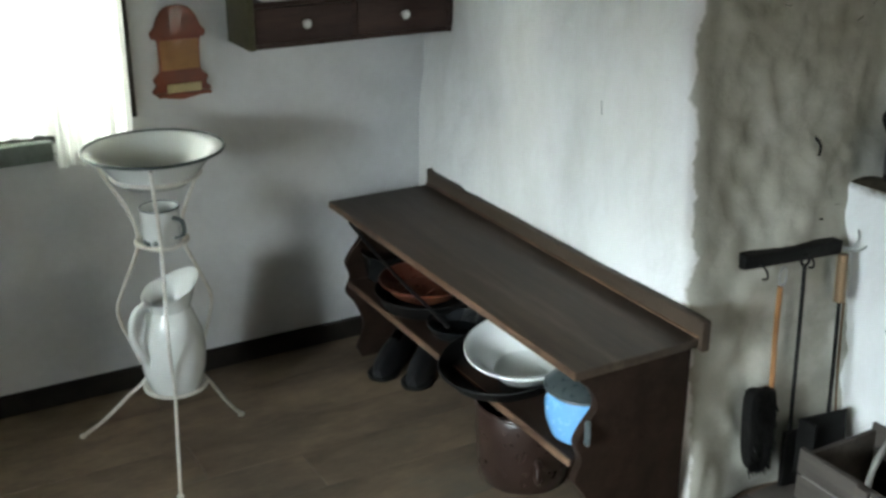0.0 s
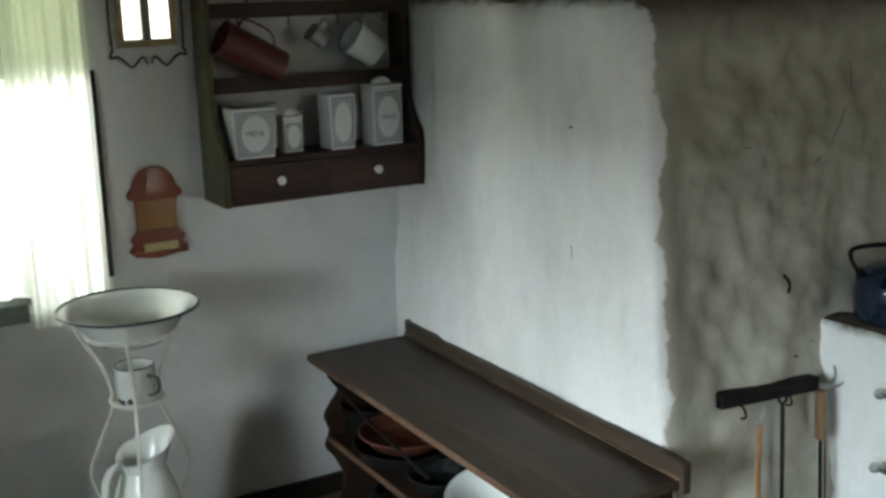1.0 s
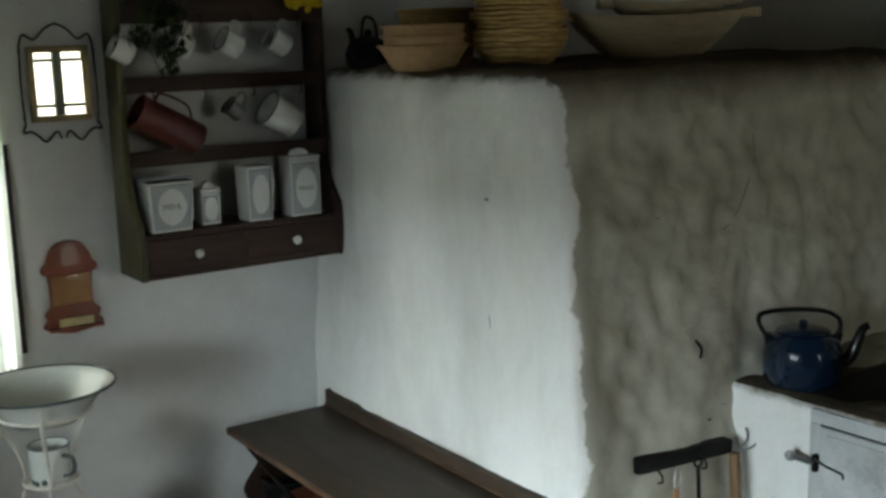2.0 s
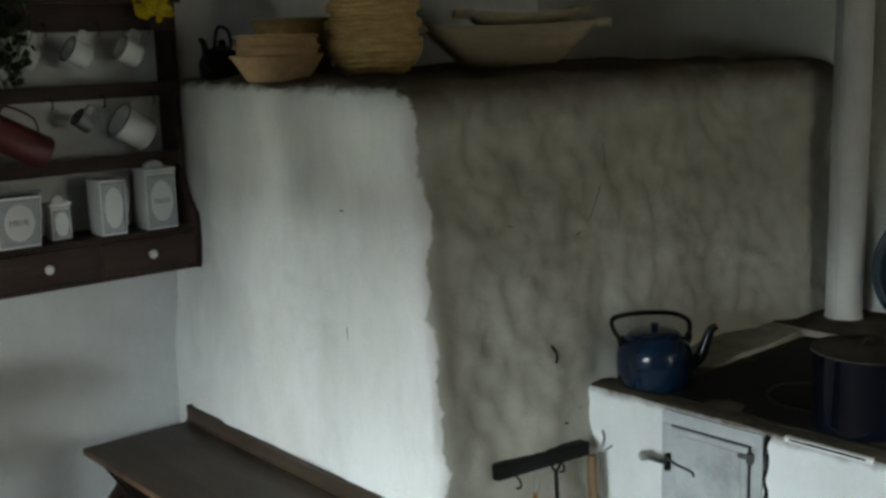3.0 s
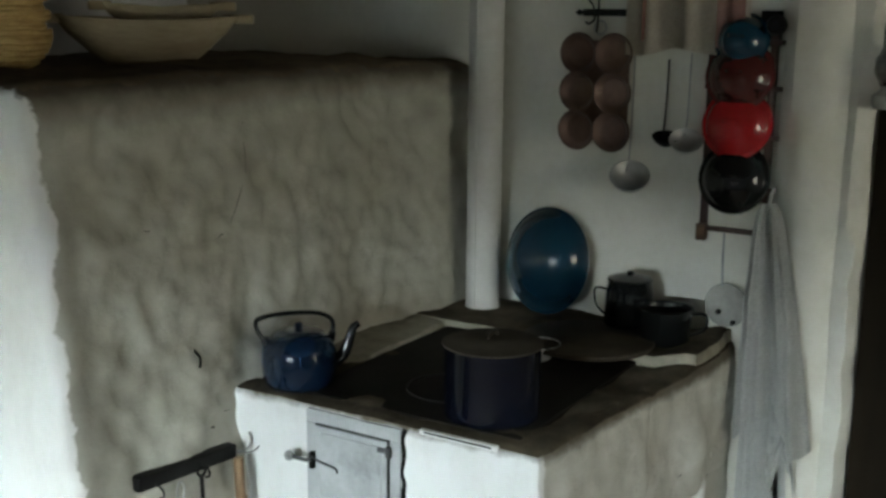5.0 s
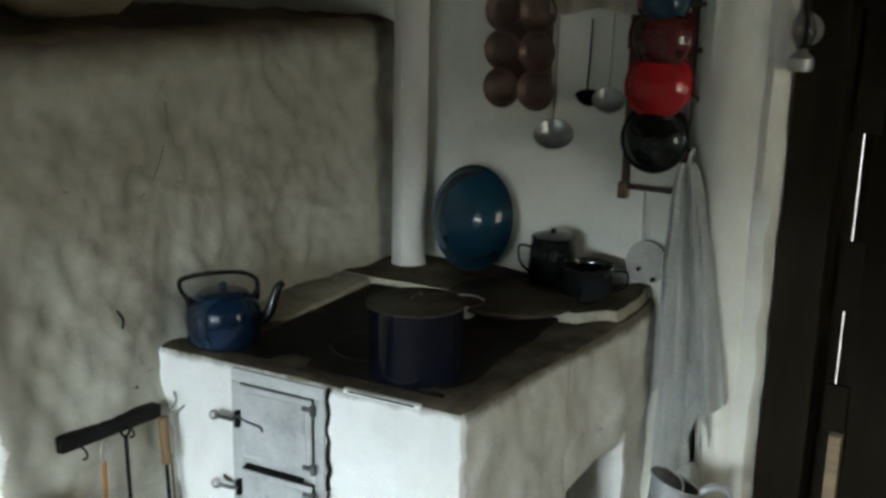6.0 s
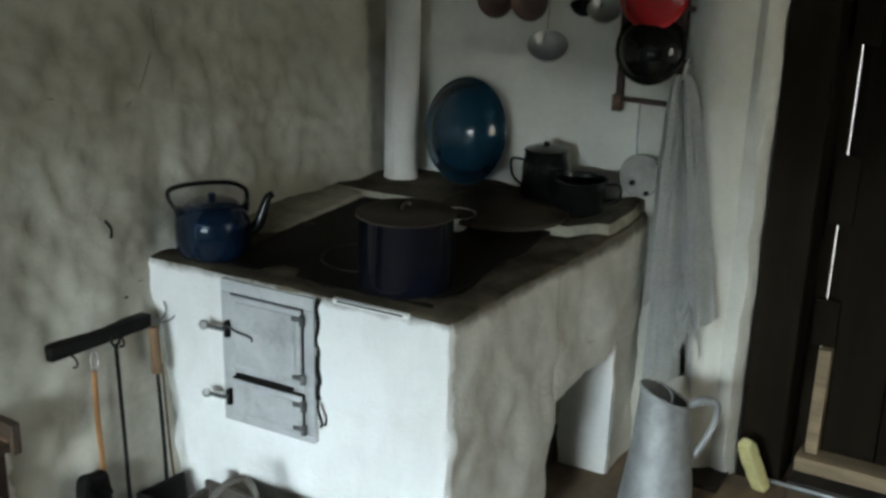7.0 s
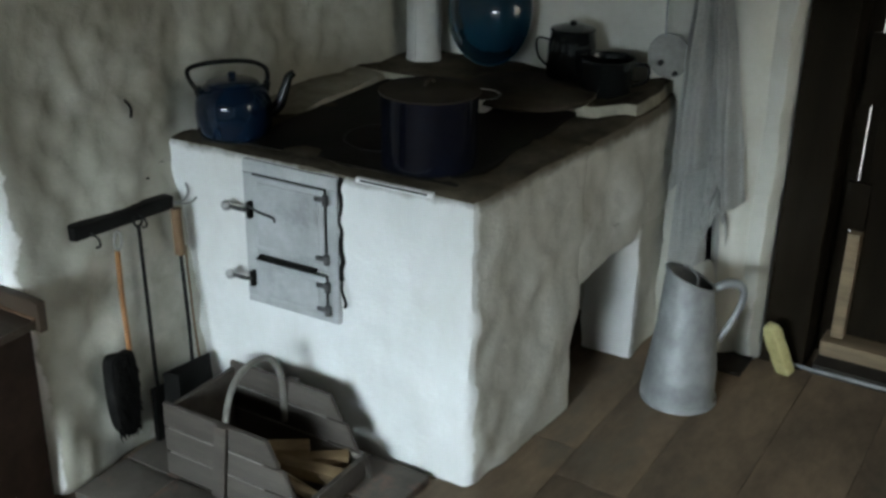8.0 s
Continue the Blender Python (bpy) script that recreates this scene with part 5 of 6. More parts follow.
S = pose(0, 0, 0, 0, 0, -38)
part("spout", tube([S @ Vector(q) for q in ((0.082, 0, 0.045), (0.120, 0, 0.068), (0.138, 0, 0.110), (0.150, 0, 0.142), (0.166, 0, 0.152))], 0.019, 14, ends=0.009), M_BLACK, ket, "black enamel spout")
part("bail_handle", tube([S @ Vector(q) for q in ((-0.088, 0, 0.120), (-0.112, 0, 0.160), (-0.106, 0, 0.186), (-0.04, 0, 0.196), (0.045, 0, 0.192), (0.086, 0, 0.174), (0.094, 0, 0.150), (0.088, 0, 0.120))], 0.008, 10, flat=0.8), M_BLACK, ket, "black bail handle")
for sx in (-1, 1):
    part("handle_lug", tube([S @ Vector((sx * 0.086, 0, 0.105)), S @ Vector((sx * 0.092, 0, 0.135))], 0.010, 8, n=0), M_BLACK, ket)

pot = thing("tall_stock_pot", (0.765, -1.985, SH + 0.0065), "tall navy enamel stock pot with grey-brown lid", "pot")
part("pot_body", lathe([(0, 0), (0.112, 0), (0.119, 0.006), (0.120, 0.18), (0.123, 0.187), (0.117, 0.187), (0.115, 0.01), (0, 0.006)], 56), M_NAVY, pot)
part("pot_lid", lathe([(0, 0.203), (0.03, 0.202), (0.075, 0.199), (0.085, 0.193), (0.116, 0.191), (0.125, 0.189), (0.125, 0.185), (0, 0.190)], 56), M_LID, pot, "flat grey-brown lid")
part("lid_knob", tube([(-0.022, 0, 0.202), (-0.012, 0, 0.212), (0.012, 0, 0.212), (0.022, 0, 0.202)], 0.004, 8), M_LID, pot)

brd = thing("round_baking_board", (1.385, -1.945, 0.819), "round flat grey-brown wooden board on the stove ledge", "board")
part("board_disc", lathe([(0, 0), (0.19, 0), (0.195, 0.004), (0.195, 0.014), (0.19, 0.018), (0, 0.018)], 56, wob=0.01), M_LID, brd)

plt_ = thing("oval_platter", (1.62, -1.675, 0.818), "large petrol-blue enamel basin leaning upright against the wall", "platter")
bm = lathe([(0, 0.088), (0.05, 0.086), (0.095, 0.076), (0.132, 0.052), (0.155, 0.022), (0.166, 0.004), (0.170, 0.0), (0.168, -0.003), (0.160, 0.002), (0.148, 0.022), (0.126, 0.050), (0.09, 0.070), (0, 0.082)], 60, squash=(1.0, 0.86))
part("platter_body", bm, M_TEAL, plt_, m=pose(0.0, 0, 0.172, 0, -82, 0) )
part("platter_rim", tube([(0.170 * math.cos(6.2832 * i / 40), 0.170 * 0.86 * math.sin(6.2832 * i / 40), 0) for i in range(40)], 0.003, 8, True, n=2), M_TEAL, plt_, m=pose(0.0, 0, 0.172, 0, -82, 0))

cof = thing("coffee_pot", (1.578, -1.985, 0.838), "black enamel coffee pot with lid and wire handle", "pot", turn=0)
part("pot_body", lathe([(0, 0), (0.072, 0), (0.076, 0.006), (0.072, 0.10), (0.066, 0.135), (0.069, 0.140), (0, 0.140)], 44), M_BLACK, cof)
part("pot_lid", lathe([(0.069, 0.140), (0.066, 0.146), (0.03, 0.157), (0.010, 0.159), (0.010, 0.167), (0, 0.170)], 40), M_BLACK, cof)
handle(cof, [(-0.055, 0.05, 0.115), (-0.085, 0.075, 0.120), (-0.082, 0.072, 0.07), (-0.058, 0.05, 0.035)], 0.004, M_BLACK)
cup = vessel("black_mug", (1.525, -2.125, 0.818), [(0.062, 0), (0.074, 0.012), (0.079, 0.095), (0.082, 0.104)], M_BLACK, "wide black enamel mug beside the coffee pot", "mug", M_BLACK, 0.003)
handle(cup, [(0.034, -0.068, 0.088), (0.056, -0.104, 0.084), (0.056, -0.104, 0.042), (0.034, -0.066, 0.022)], 0.007, M_BLACK, flat=0.6)
bwl = vessel("small_bowl", (1.24, -1.86, SH + 0.0065), [(0.03, 0), (0.05, 0.02), (0.06, 0.045), (0.062, 0.048)], M_ENAMEL, "small pale bowl standing on the stove plate", "bowl", M_RIMGREY, 0.002)

# ---- things on the east wall ----
WXE = XE - 0.012
mold = thing("egg_pan_mould", (WXE, -1.808, 1.552), "brown metal pan of six round cups hanging on the wall", "mould")
for i in range(2):
    for j in range(3):
        part("round_cup", lathe([(0, 0), (0.040, 0), (0.051, 0.008), (0.060, 0.026), (0.064, 0.028), (0.062, 0.031), (0.056, 0.028), (0.047, 0.011), (0.038, 0.0045), (0, 0.004)], 32, None, pose(-0.013, 0.058 - 0.118 * i, 0.100 - 0.118 * j, 0, -90, 0)), M_COPPER, mold)
part("web_plate", box(-0.012, -0.006, -0.10, 0.10, -0.17, 0.14, 0.004), M_COPPER, mold)
part("hanger_ring", tube([(-0.012, 0.02 * math.cos(a), 0.178 + 0.02 * math.sin(a)) for a in [6.2832 * i / 16 for i in range(16)]], 0.004, 8, True, n=2), M_STEEL, mold)
hk = thing("iron_wall_hook", (WXE, -1.790, 1.775), "black wrought iron hook rail with pointed end", "hook")
part("rail", slab([(0.072, 0), (0.058, 0.010), (0.045, 0.003), (0.045, 0.011), (-0.10, 0.011), (-0.10, -0.011), (0.045, -0.011), (0.045, -0.003), (0.058, -0.010)], -0.006, "x", -0.004, 0.001), M_IRON, hk)
part("hook", tube([(-0.006, 0.010, 0.045), (-0.02, 0.022, 0.04), (-0.018, 0.006, 0.02), (-0.012, 0.004, -0.02), (-0.018, 0.020, -0.034), (-0.016, 0.030, -0.028)], 0.0035, 8), M_IRON, hk)
part("hook", tube([(-0.010, -0.008, 0.045), (-0.014, -0.010, 0.0), (-0.016, -0.008, -0.060)], 0.0035, 8), M_IRON, hk)


def ladle(y, z_top, z_bowl, r, material, label, out=0.03, tip=20.0):
    l = thing("ladle", (WXE, y, z_top), label, "ladle", "ladles on the wall")
    d = z_bowl - z_top
    part("ladle_bowl", lathe([(0, -r * 0.75), (r * 0.45, -r * 0.66), (r * 0.80, -r * 0.36), (r, 0), (r * 0.97, 0), (r * 0.76, -r * 0.32), (r * 0.42, -r * 0.60), (0, -r * 0.69)], 28, None, pose(-out - r * 0.5, -r * 0.35, d, tip * 0.4, -tip, 0)), material, l)
    part("ladle_handle", tube([(-0.008, 0, 0), (-0.008, 0.002, d * 0.5), (-0.012, 0.004, d * 0.86), (-out - r * 0.1, 0.0, d + 0.004)], 0.0045, 8, flat=0.5), material, l)
    return l


ladle(-1.925, 1.66, 1.290, 0.062, M_STEEL, "long-handled dull steel ladle hanging on the wall", 0.03, 38)
ladle(-2.035, 1.64, 1.415, 0.042, M_IRON, "small black iron ladle hanging on the wall", 0.02, 18)
ladle(-2.105, 1.66, 1.410, 0.050, M_STEEL, "short steel ladle hanging beside a black one", 0.04, 38)

clo = thing("linen_runner", (0, 0, 0), "cream linen runner with faded red stripes hung over a shelf edge", "cloth")


def hang_yz(name, y0, y1, z0, z1, x, folds, depth, material, parent, seed, uneven=0.0, nz=14, nx=60):
    bm = bmesh.new()
    grid = []
    for k in range(nz + 1):
        row = []
        for i in range(nx + 1):
            u = i / nx
            zb = z0 + uneven * noise.noise((u * 3.0, seed, 0.3))
            z = z1 + (zb - z1) * k / nz
            d = depth * (0.35 + 0.65 * k / nz) * (math.sin(u * folds * 6.283 + seed) + 0.5 * math.sin(u * folds * 13 + seed * 2 + k * 0.08))
            row.append(bm.verts.new((x + d, y0 + (y1 - y0) * u, z)))
        grid.append(row)
    for a, b in zip(grid, grid[1:]):
        for i in range(nx):
            bm.faces.new((a[i], a[i + 1], b[i + 1], b[i]))
    bmesh.ops.solidify(bm, geom=bm.faces[:], thickness=0.002)
    return part(name, bm, material, parent)


hang_yz("cloth_fall", -2.285, -1.905, 1.665, 1.97, WXE - 0.045, 3.0, 0.010, M_CLOTH, clo, 2, 0.03)
hang_yz("stripe", -2.275, -2.190, 1.68, 1.968, WXE - 0.058, 1.0, 0.004, M_STRIPE, clo, 2.5, 0.02, nx=14)
hang_yz("stripe", -1.975, -1.962, 1.69, 1.968, WXE - 0.060, 1.0, 0.004, M_STRIPE, clo, 1, 0.02, nx=6)
rail = thing("cloth_rail", (WXE, -2.1, 1.975), "dark wooden wall rail holding the linen runner", "rail")
part("rail_board", box(-0.07, 0.005, -0.20, 0.19, -0.004, 0.014, 0.003), M_SHELF, rail)

lidrack = thing("lid_rack", (WXE, -2.265, 1.14), "dark wooden wall rack holding enamel pot lids", "rack")
for yy in (0.095, -0.085):
    part("upright", box(-0.018, 0.0, yy - 0.011, yy + 0.011, -0.005 if yy > 0 else -0.18, 0.58, 0.003), M_SHELF, lidrack)
for z in (0.0, 0.13, 0.28, 0.42, 0.55):
    part("crossbar", box(-0.024, -0.006, -0.115, 0.11, z, z + 0.014, 0.002), M_SHELF, lidrack)
part("bracket_end", box(-0.035, -0.002, 0.082, 0.11, -0.03, 0.02, 0.003), M_EDGEWORN, lidrack)
for z, r, mt, lb in ((1.305, 0.106, M_BLACK, "round black enamel pot lid on the rack"), (1.462, 0.104, M_RED, "round bright red enamel pot lid on the rack"), (1.602, 0.102, M_DARKRED, "round dark red enamel pot lid on the rack"), (1.700, 0.080, M_TEAL, "petrol-blue enamel pot lid on the rack")):
    l = thing("pot_lid", (WXE - 0.026, -2.262, z), lb, "lid", "lids on the rack")
    tilt = pose(0, 0, 0, 0, -78, 0)
    part("lid_body", lathe([(0, 0.064), (0.02, 0.063), (r * 0.5, 0.055), (r * 0.75, 0.038), (r * 0.86, 0.016), (r * 0.90, 0.012), (r, 0.010), (r * 1.01, 0.006), (r, 0.003), (r * 0.84, 0.006), (0, 0.052)], 44), mt, l, m=tilt)
    part("lid_grip", tube([tilt @ Vector(q) for q in ((0, -0.020, 0.060), (0, -0.014, 0.078), (0, 0.014, 0.078), (0, 0.020, 0.060))], 0.005, 8), mt, l)
dk = thing("dark_fixture", (WXE, -2.335, 1.735), "small dark iron fitting on the wall above the lids", "fitting")
part("back_plate", box(-0.012, 0.004, -0.03, 0.03, -0.05, 0.05, 0.003), M_IRON, dk)
part("boss", lathe([(0, 0.05), (0.022, 0.042), (0.03, 0.02), (0.022, 0), (0, 0)], 20, None, pose(-0.01, -0.022, 0.01, 0, -90, 0)), M_IRON, dk)

skim = thing("skimmer", (WXE - 0.03, -2.245, 1.14), "grey enamel skimmer hanging from the rack", "skimmer")
part("skimmer_disc", lathe([(0, -0.012), (0.04, -0.010), (0.066, 0.0), (0.064, 0.003), (0.04, -0.006), (0, -0.008)], 32, None, pose(-0.01, -0.02, -0.215, 0, -84, 0)), M_SKIM, skim)
part("skimmer_handle", tube([(-0.004, 0, 0.0), (-0.004, 0, -0.08), (-0.008, -0.005, -0.16)], 0.005, 8, flat=0.5), M_ZINC, skim)
for dy_, dz_ in ((0.018, -0.235), (-0.028, -0.262)):
    part("foot_stud", lathe([(0, -0.008), (0.007, -0.006), (0.007, 0.006), (0, 0.008)], 10, None, pose(-0.024, dy_ - 0.02, dz_, 0, 90, 0)), M_IRON, skim)


def towel(parent, name, y_top, z_top, z_bot, w_top, w_bot, lean, folds, seed, x=WXE - 0.055, depth=0.02):
    """A towel gathered at its hook, falling in long folds with an uneven hem."""
    bm = bmesh.new()
    grid, nz, nx = [], 34, 56
    for k in range(nz + 1):
        t = k / nz
        w = w_top + (w_bot - w_top) * (t ** 0.6)
        row = []
        for i in range(nx + 1):
            u = i / nx - 0.5
            zb = z_bot + 0.05 * math.sin(u * 7 + seed) + 0.04 * noise.noise((u * 4, seed, 1))
            z = z_top + (zb - z_top) * t
            d = depth * (0.5 + 0.5 * t) * (math.sin(u * folds * 6.283 + seed + 0.8 * t) + 0.5 * math.sin(u * folds * 14.1 + 2 * seed - t)) + 0.012 * noise.noise((u * 5, t * 6, seed))
            row.append(bm.verts.new((min(x + d, WXE - 0.052), y_top + lean * t + u * w, z)))
        grid.append(row)
    for a, b in zip(grid, grid[1:]):
        for i in range(nx):
            bm.faces.new((a[i], a[i + 1], b[i + 1], b[i]))
    bmesh.ops.solidify(bm, geom=bm.faces[:], thickness=0.0025)
    return part(name, bm, M_LINEN, parent)


tw = thing("hanging_towel", (0, 0, 0), "long grey-white linen towel hanging in folds on the wall", "towel")
towel(tw, "towel_front", -2.385, 1.25, 0.57, 0.04, 0.235, -0.050, 1.9, 1.0, WXE - 0.086, 0.016)
towel(tw, "towel_back", -2.380, 1.22, 0.27, 0.03, 0.165, -0.035, 1.2, 3.0, WXE - 0.062, 0.007)
towel(tw, "towel_corner", -2.462, 0.66, 0.44, 0.05, 0.085, -0.012, 0.8, 2.0, WXE - 0.080, 0.007)
part("hanging_loop", tube([(WXE - 0.086, -2.385, 1.235), (WXE - 0.06, -2.383, 1.27), (WXE - 0.03, -2.38, 1.285)], 0.004, 6), M_LINEN, tw)

# the zinc jug on the floor
jug = thing("zinc_water_jug", (1.340, -2.505, 0.0), "tall dented grey zinc water jug with curved handle", "jug", turn=-60)
bm = lathe([(0, 0), (0.104, 0), (0.108, 0.008), (0.108, 0.03), (0.102, 0.10), (0.086, 0.22), (0.068, 0.345), (0.066, 0.36), (0.062, 0.355), (0.082, 0.21), (0.10, 0.04), (0, 0.02)], 52, wob=0.012)
for v in bm.verts:
    if v.co.z > 0.3:
        k = (v.co.z - 0.3) / 0.06
        v.co.z += -0.42 * k * v.co.x
        if v.co.x < -0.02:
            v.co.x *= 1 + 0.10 * k
for v in bm.verts:
    p_ = v.co * 14
    v.co += Vector((v.co.x, v.co.y, 0)) * (0.05 * noise.noise(p_) + 0.03 * noise.noise(p_ * 2.2))
part("jug_body", bm, M_ZINC, jug)
part("jug_rim", tube([((0.066 + (0.0066 if math.cos(a) < -0.3 else 0)) * math.cos(a), 0.066 * math.sin(a), 0.36 - 0.42 * 0.066 * math.cos(a)) for a in [6.2832 * i / 32 for i in range(32)]], 0.003, 6, True, n=2), M_ZINC, jug)
part("base_band", lathe([(0.1085, 0.0), (0.111, 0.002), (0.111, 0.012), (0.1085, 0.015)], 52), M_ZINC, jug)
part("jug_handle", tube([(0.066, 0, 0.325), (0.105, 0, 0.345), (0.145, 0, 0.335), (0.152, 0, 0.295), (0.130, 0, 0.235), (0.096, 0, 0.175)], 0.013, 12, flat=0.75), M_ZINC, jug)
part("bail", tube([(0, 0.060, 0.352), (-0.01, 0.045, 0.375), (0, 0.0, 0.382), (0.01, -0.045, 0.372), (0, -0.060, 0.350)], 0.0025, 6), M_ZINC, jug)
for one in jug.children:
    one.matrix_basis = Matrix.Diagonal((1.0, 1.0, 1.08, 1.0)) @ one.matrix_basis

br = thing("straw_brush", (1.672, -2.735, 0.004), "yellow straw hand brush leaning at the door post", "brush")
br.matrix_world = pose(1.650, -2.737, 0.006, -24, 8, 68)
bm = slab([(q.x, q.z) for q in smooth_line([(-0.016, 0, 0.0), (0.016, 0, 0.0), (0.025, 0, 0.012), (0.024, 0, 0.10), (0.022, 0, 0.175), (0.014, 0, 0.190), (-0.014, 0, 0.188), (-0.022, 0, 0.175), (-0.024, 0, 0.10), (-0.025, 0, 0.012)], 3, True)], 0.036, "y", -0.018, 0.008)
part("straw_block", bm, M_YELBRIS, br)
bm = bmesh.new()
for i in range(160):
    px, pz = rnd.uniform(-0.022, 0.022), rnd.uniform(0.012, 0.15)
    sy = rnd.choice((-1, 1)) * 0.0175
    tube([(px, sy, pz), (px + rnd.uniform(-0.002, 0.002), sy, pz + 0.035)], 0.0015, 4, n=0, bm=bm)
part("straw_stalk", bm, M_YELBRIS, br)

# ---- door ----
door = tagged(new("door_1"), "dark brown plank door standing slightly open in its frame", "door", kind="structure")
door.matrix_world = pose(XE, -3.1, 0)
bpy.context.view_layer.update()
put("door_post", box(XE - 0.004, XE + 0.16, -2.775, -2.640, 0.0, DZ - 0.002, 0.005), M_DOORWOOD, door, "dark brown door post")
put("door_post", box(XE - 0.004, XE + 0.16, DY0 + 0.004, -3.50, 0.0, DZ - 0.002, 0.005), M_DOORWOOD, door)
put("door_head", box(XE - 0.004, XE + 0.16, -3.499, -2.801, DZ - 0.10, DZ - 0.002, 0.005), M_DOORWOOD, door)
put("threshold", box(XE - 0.01, XE + 0.17, -3.50, -2.802, 0.001, 0.035, 0.005), M_BASE, door, "worn dark threshold")
put("threshold_strip", box(XE - 0.016, XE - 0.009, -3.50, -2.70, 0.012, 0.022, 0.002), M_ZINC, door)
put("lower_sill", box(XE + 0.06, XE + 0.15, -3.499, -2.803, 0.036, 0.085, 0.005), M_LIGHTWOOD, door, "pale bare wooden sill board")
leaf = put("door_leaf", box(XE + 0.17, XE + 0.20, -3.60, -2.8146, 0.04, DZ + 0.05, 0.003), M_DOORWOOD, door)
for i in range(4):
    y0 = -3.560 + i * 0.180
    put("plank", box(XE + 0.148, XE + 0.171, y0, y0 + 0.174, 0.045, DZ, 0.003), M_DOORWOOD, door)
put("edge_batten", box(XE + 0.10, XE + 0.147, -2.860, -2.822, 0.086, 0.435, 0.004), M_LIGHTWOOD, door, "pale bare wooden batten")
put("inner_post", box(XE + 0.162, XE + 0.182, -2.812, -2.70, 0.0, DZ, 0.003), M_DOORWOOD, door)

for z0, z1 in ((0.436, 0.585), (0.82, 1.03), (1.35, DZ - 0.101)):
    put("edge_strip", box(XE + 0.13, XE + 0.148, -2.862, -2.792, z0, z1, 0.002), M_DOORWOOD, door)

lamp = thing("glass_oil_lamp", (XE - 0.055, -2.665, 1.53), "small wall oil lamp with glass chimney and tin reflector", "lamp")
part("lamp_bowl", lathe([(0, 0), (0.03, 0), (0.036, 0.012), (0.034, 0.035), (0.016, 0.05), (0.014, 0.06), (0, 0.06)], 24), M_STEEL, lamp)
part("chimney", lathe([(0.016, 0.06), (0.028, 0.085), (0.034, 0.105), (0.026, 0.135), (0.016, 0.16), (0.015, 0.21), (0.013, 0.21), (0.014, 0.16), (0.024, 0.135), (0.032, 0.105), (0.026, 0.085), (0.014, 0.062)], 28), M_GLASS, lamp)
part("reflector", lathe([(0, 0.0), (0.035, 0.002), (0.045, 0.010), (0.045, 0.012), (0, 0.004)], 28, None, pose(0.045, 0, 0.11, 0, -90, 0)), M_STEEL, lamp)
part("bracket", box(0.03, 0.062, -0.008, 0.008, -0.01, 0.16, 0.002), M_IRON, lamp)

# ---- fire tools and wood crate ----
YF = -1.322
rk = thing("tool_rack", (0.35, YF, 0.64), "black wooden hook board for fire tools on the clay wall", "rack")
tilt = pose(0, 0, 0, 0, 3.5, 0)
part("rack_board", box(-0.165, 0.170, -0.026, 0.012, -0.019, 0.019, 0.006, None, tilt), M_IRON, rk)
for x in (-0.115, 0.04):
    part("hook", tube([(x, -0.024, 0.0), (x + 0.004, -0.045, -0.012), (x + 0.004, -0.05, -0.03), (x, -0.038, -0.036)], 0.003, 6), M_IRON, rk)
part("end_hook", tube([(0.165, -0.012, -0.012), (0.20, -0.028, -0.016), (0.216, -0.034, 0.005), (0.210, -0.034, 0.032)], 0.0032, 6), M_STEEL, rk)
part("end_hook", tube([(0.165, -0.012, -0.014), (0.205, -0.045, -0.020), (0.235, -0.055, 0.0), (0.236, -0.055, 0.028)], 0.0028, 6), M_STEEL, rk)

hb = thing("hearth_brush", (0.303, YF - 0.035, 0.57), "black hand brush with orange-brown handle hanging on the rack", "brush")
hb.matrix_world = pose(*(0.303, YF - 0.035, 0.57), -7, 9.5, 0)
part("brush_handle", tube([(0.0, 0, 0.0), (0.006, 0, -0.12), (0.022, 0.002, -0.27), (0.028, 0.002, -0.44)], 0.013, 10, flat=0.55), M_HANDLE, hb)
part("ring", tube([(0.012 * math.cos(6.2832 * i / 14), -0.004, 0.026 + 0.024 * math.sin(6.2832 * i / 14)) for i in range(14)], 0.0028, 6, True, n=2), M_STEEL, hb)
part("bristle_block", slab([(q.x, q.z) for q in smooth_line([(-0.062, 0, -0.268), (-0.01, 0, -0.262), (0.016, 0, -0.268), (0.030, 0, -0.36), (0.022, 0, -0.46), (-0.012, 0, -0.482), (-0.044, 0, -0.45), (-0.062, 0, -0.36)], 4, True)], 0.036, "y", -0.024, 0.008), M_BRISTLE, hb, "dense black bristles")
bm = bmesh.new()
for i in range(240):
    t = rnd.random()
    z = -0.27 - 0.20 * t
    x = -0.060 + 0.010 * math.sin(t * 3) + rnd.uniform(0, 0.075)
    tube([(x, -0.024, z), (x - 0.006, -0.036 - 0.006 * rnd.random(), z - 0.012)], 0.0014, 4, n=0, bm=bm)
part("bristle_fringe", bm, M_BRISTLE, hb)

pk = thing("fire_poker", (0.385, YF - 0.03, 0.61), "long black iron poker hanging on the rack", "poker")
pk.matrix_world = pose(*(0.385, YF - 0.03, 0.61), -7, 6.5, 0)
part("poker_rod", tube([(0, 0, 0), (0.006, 0, -0.20), (0.015, 0.004, -0.42), (0.018, -0.005, -0.56)], 0.0055, 8), M_IRON, pk)
part("eye", tube([(0.014 * math.cos(6.2832 * i / 14), 0, 0.012 + 0.014 * math.sin(6.2832 * i / 14)) for i in range(14)], 0.004, 6, True, n=2), M_IRON, pk)
part("poker_tip", box(-0.012, 0.045, -0.012, 0.004, -0.59, -0.44, 0.004), M_IRON, pk)
sv = thing("ash_shovel", (0.515, YF - 0.035, 0.615), "ash shovel with brown wooden handle and black iron blade", "shovel")
sv.matrix_world = pose(*(0.515, YF - 0.035, 0.615), -7, 6.0, 0)
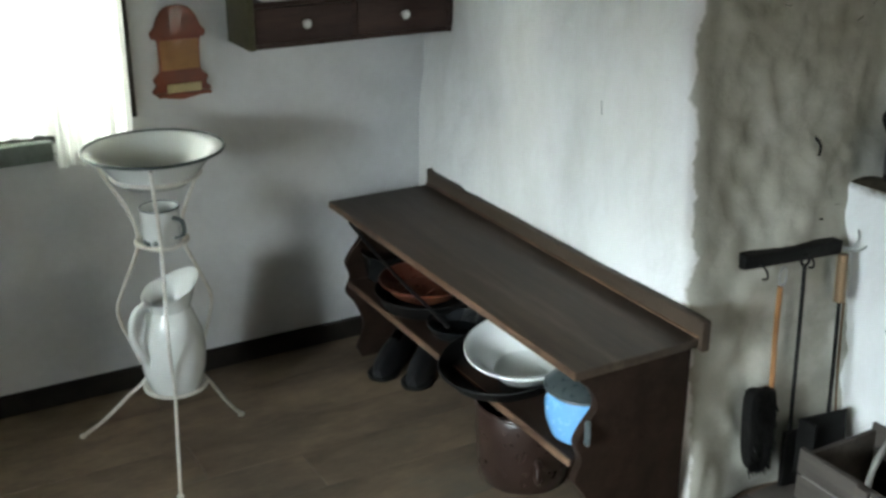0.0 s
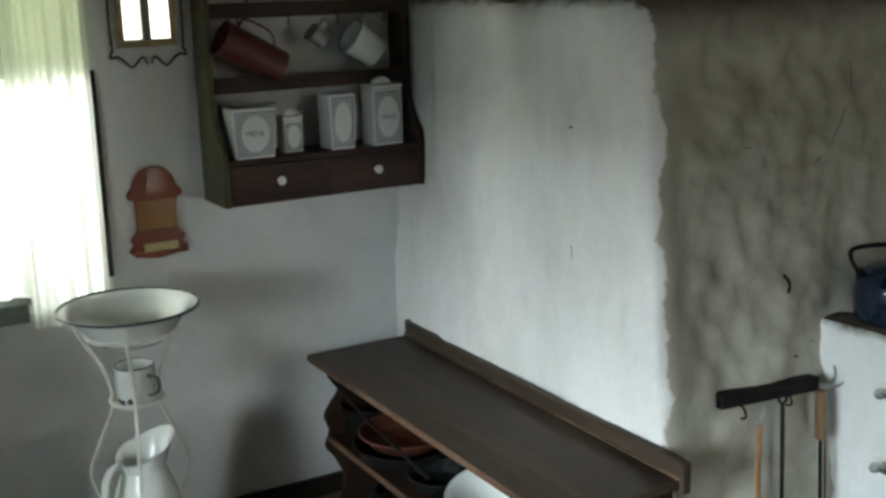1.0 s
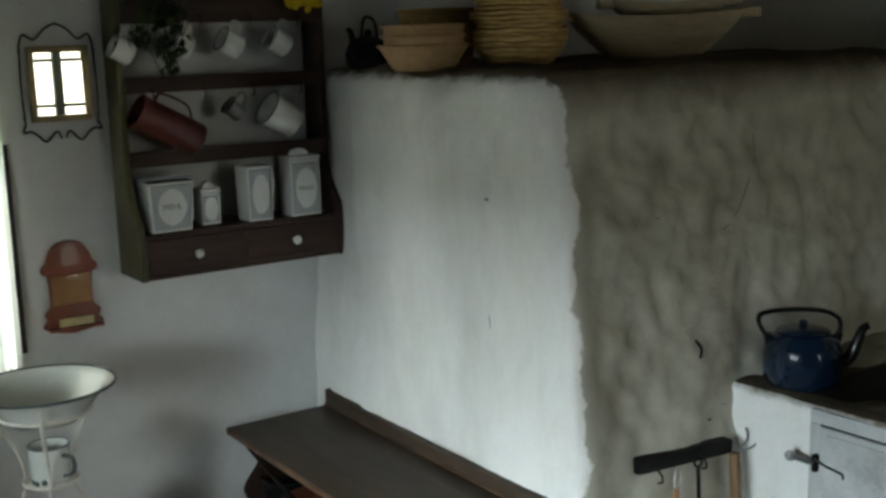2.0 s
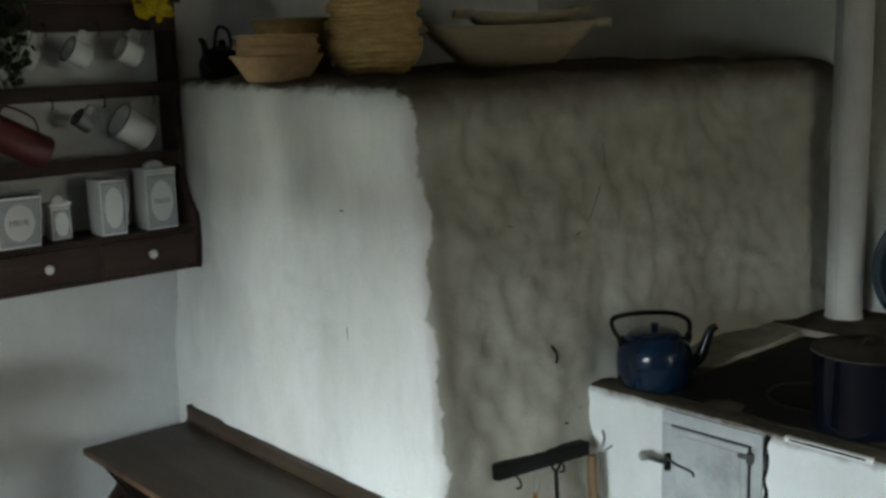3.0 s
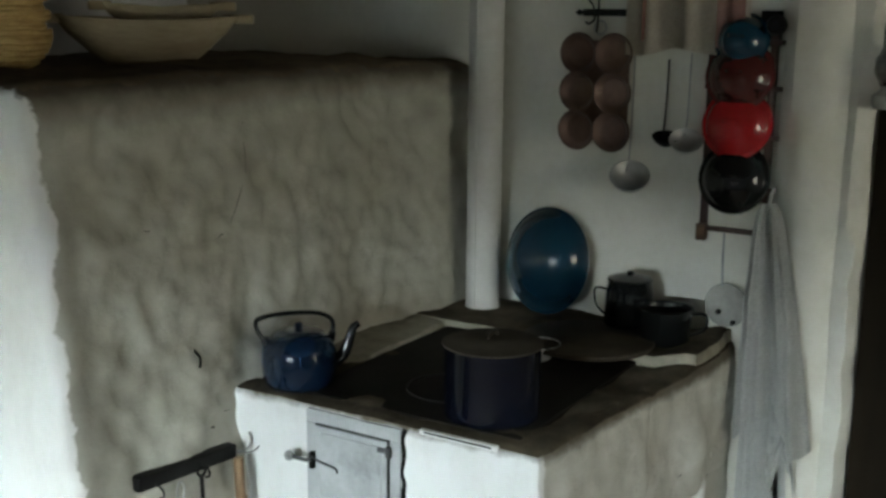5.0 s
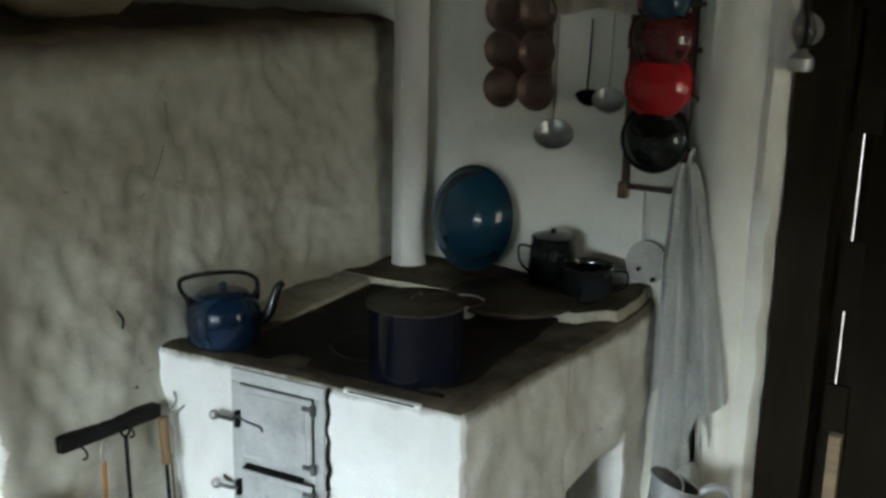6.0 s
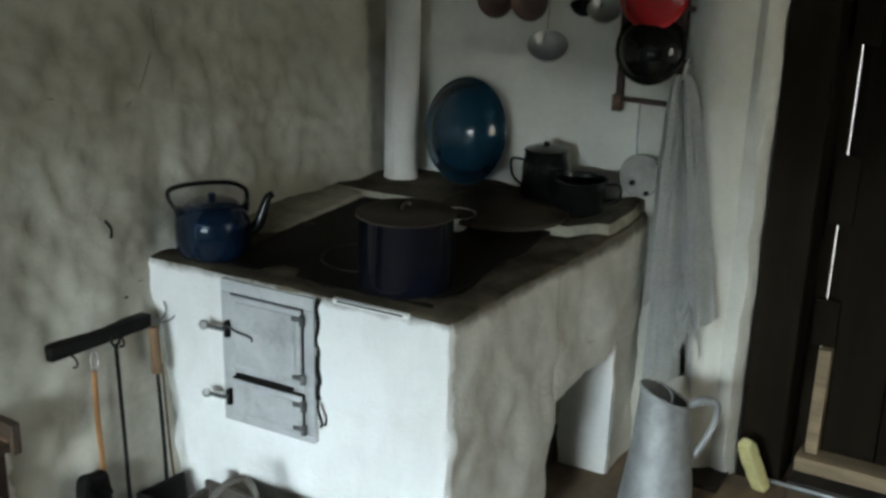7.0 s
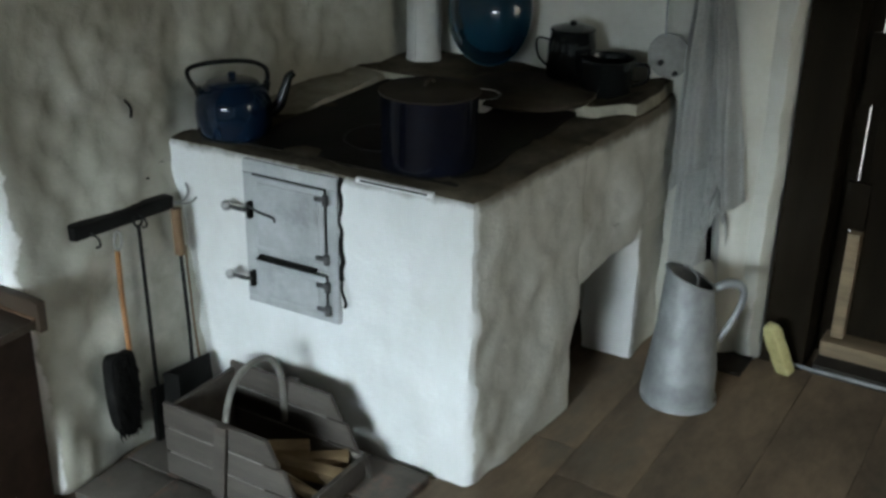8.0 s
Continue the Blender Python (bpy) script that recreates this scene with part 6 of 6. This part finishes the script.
part("grip", tube([(0, 0, 0), (0.0, 0, -0.05), (0.002, 0, -0.125)], 0.019, 12, flat=0.75), M_BROWNH, sv)
part("shaft", tube([(0.002, 0, -0.12), (0.008, 0, -0.30), (0.008, 0.0, -0.46)], 0.0055, 8), M_IRON, sv)
part("blade", slab([(-0.11, -0.42), (0.06, -0.42), (0.07, -0.565), (-0.12, -0.565)], -0.006, "y", -0.012, 0.002), M_IRON, sv)
part("blade_side", box(-0.118, -0.110, -0.07, -0.012, -0.565, -0.42, 0.002), M_IRON, sv)
part("thin_rod", tube([(0.032, 0.01, -0.11), (0.04, 0.01, -0.35), (0.05, 0.005, -0.50)], 0.004, 6), M_BROWNH, sv)

# wood crate: two long slatted sides, low prow towards the room's end, bent handle
cr = thing("log_basket", (0.345, -1.775, 0.026), "grey weathered board log carrier with bent handle and split logs", "log carrier")
CX = 0.125                                         # half the width
for s in (-1, 1):
    for k in range(3):
        z0 = 0.012 + 0.070 * k
        cut = 0.05 * k
        part("side_slat", slab([(0.215, z0), (0.215, z0 + 0.064), (-0.225 + cut - 0.01 + 0.025, z0 + 0.064), (-0.225 + cut * 0.9 - 0.01, z0)], 0.014, "x", s * CX - 0.007, 0.002), M_CRATE, cr)
        if k:
            part("slat_edge", box(s * CX - 0.0085, s * CX + 0.0085, -0.10, 0.20, z0 - 0.005, z0 - 0.001, 0.001), M_CRATEGAP, cr)
    part("brace", slab([(0.02, 0.008), (0.06, 0.008), (0.035, 0.218), (0.0, 0.218)], 0.012, "x", s * CX + (0.008 if s > 0 else -0.020), 0.002), M_CRATE, cr, "brownish upright brace")
part("end_board", box(-CX, CX, 0.200, 0.214, 0.012, 0.20, 0.003), M_CRATE, cr)
part("prow_board", box(-CX + 0.008, CX - 0.008, -0.222, -0.208, 0.012, 0.075, 0.003), M_CRATE, cr)
part("bottom", box(-CX + 0.008, CX - 0.008, -0.207, 0.199, 0.0, 0.012, 0.002), M_CRATE, cr)
part("bent_handle", tube([(-CX + 0.016, 0.03, 0.10), (-CX + 0.018, 0.03, 0.22), (-0.070, 0.03, 0.30), (0.0, 0.03, 0.325), (0.070, 0.03, 0.30), (CX - 0.018, 0.03, 0.22), (CX - 0.016, 0.03, 0.10)], 0.009, 12, flat=0.9), M_ROD, cr, "grey bent wooden handle")
bpy.context.view_layer.update()
for at, tr_, ln_, w in (((0.36, -1.87, 0.085), (8, 4, 20), 0.25, 0.05), ((0.39, -1.84, 0.075), (-4, 12, 32), 0.26, 0.045), ((0.345, -1.79, 0.12), (10, -5, 50), 0.19, 0.05), ((0.30, -1.90, 0.07), (4, 0, -8), 0.2, 0.045)):
    lg = thing("split_log", at, "split light brown firewood log lying in the carrier", "log", "logs in the carrier")
    lg.matrix_world = pose(*at, *tr_)
    part("log_body", slab([(-w / 2, -w * 0.4), (w * 0.45, -w * 0.5), (w * 0.5, w * 0.1), (0.0, w * 0.5), (-w * 0.5, w * 0.2)], ln_, "y", -ln_ / 2, 0.003), M_LOG, lg)
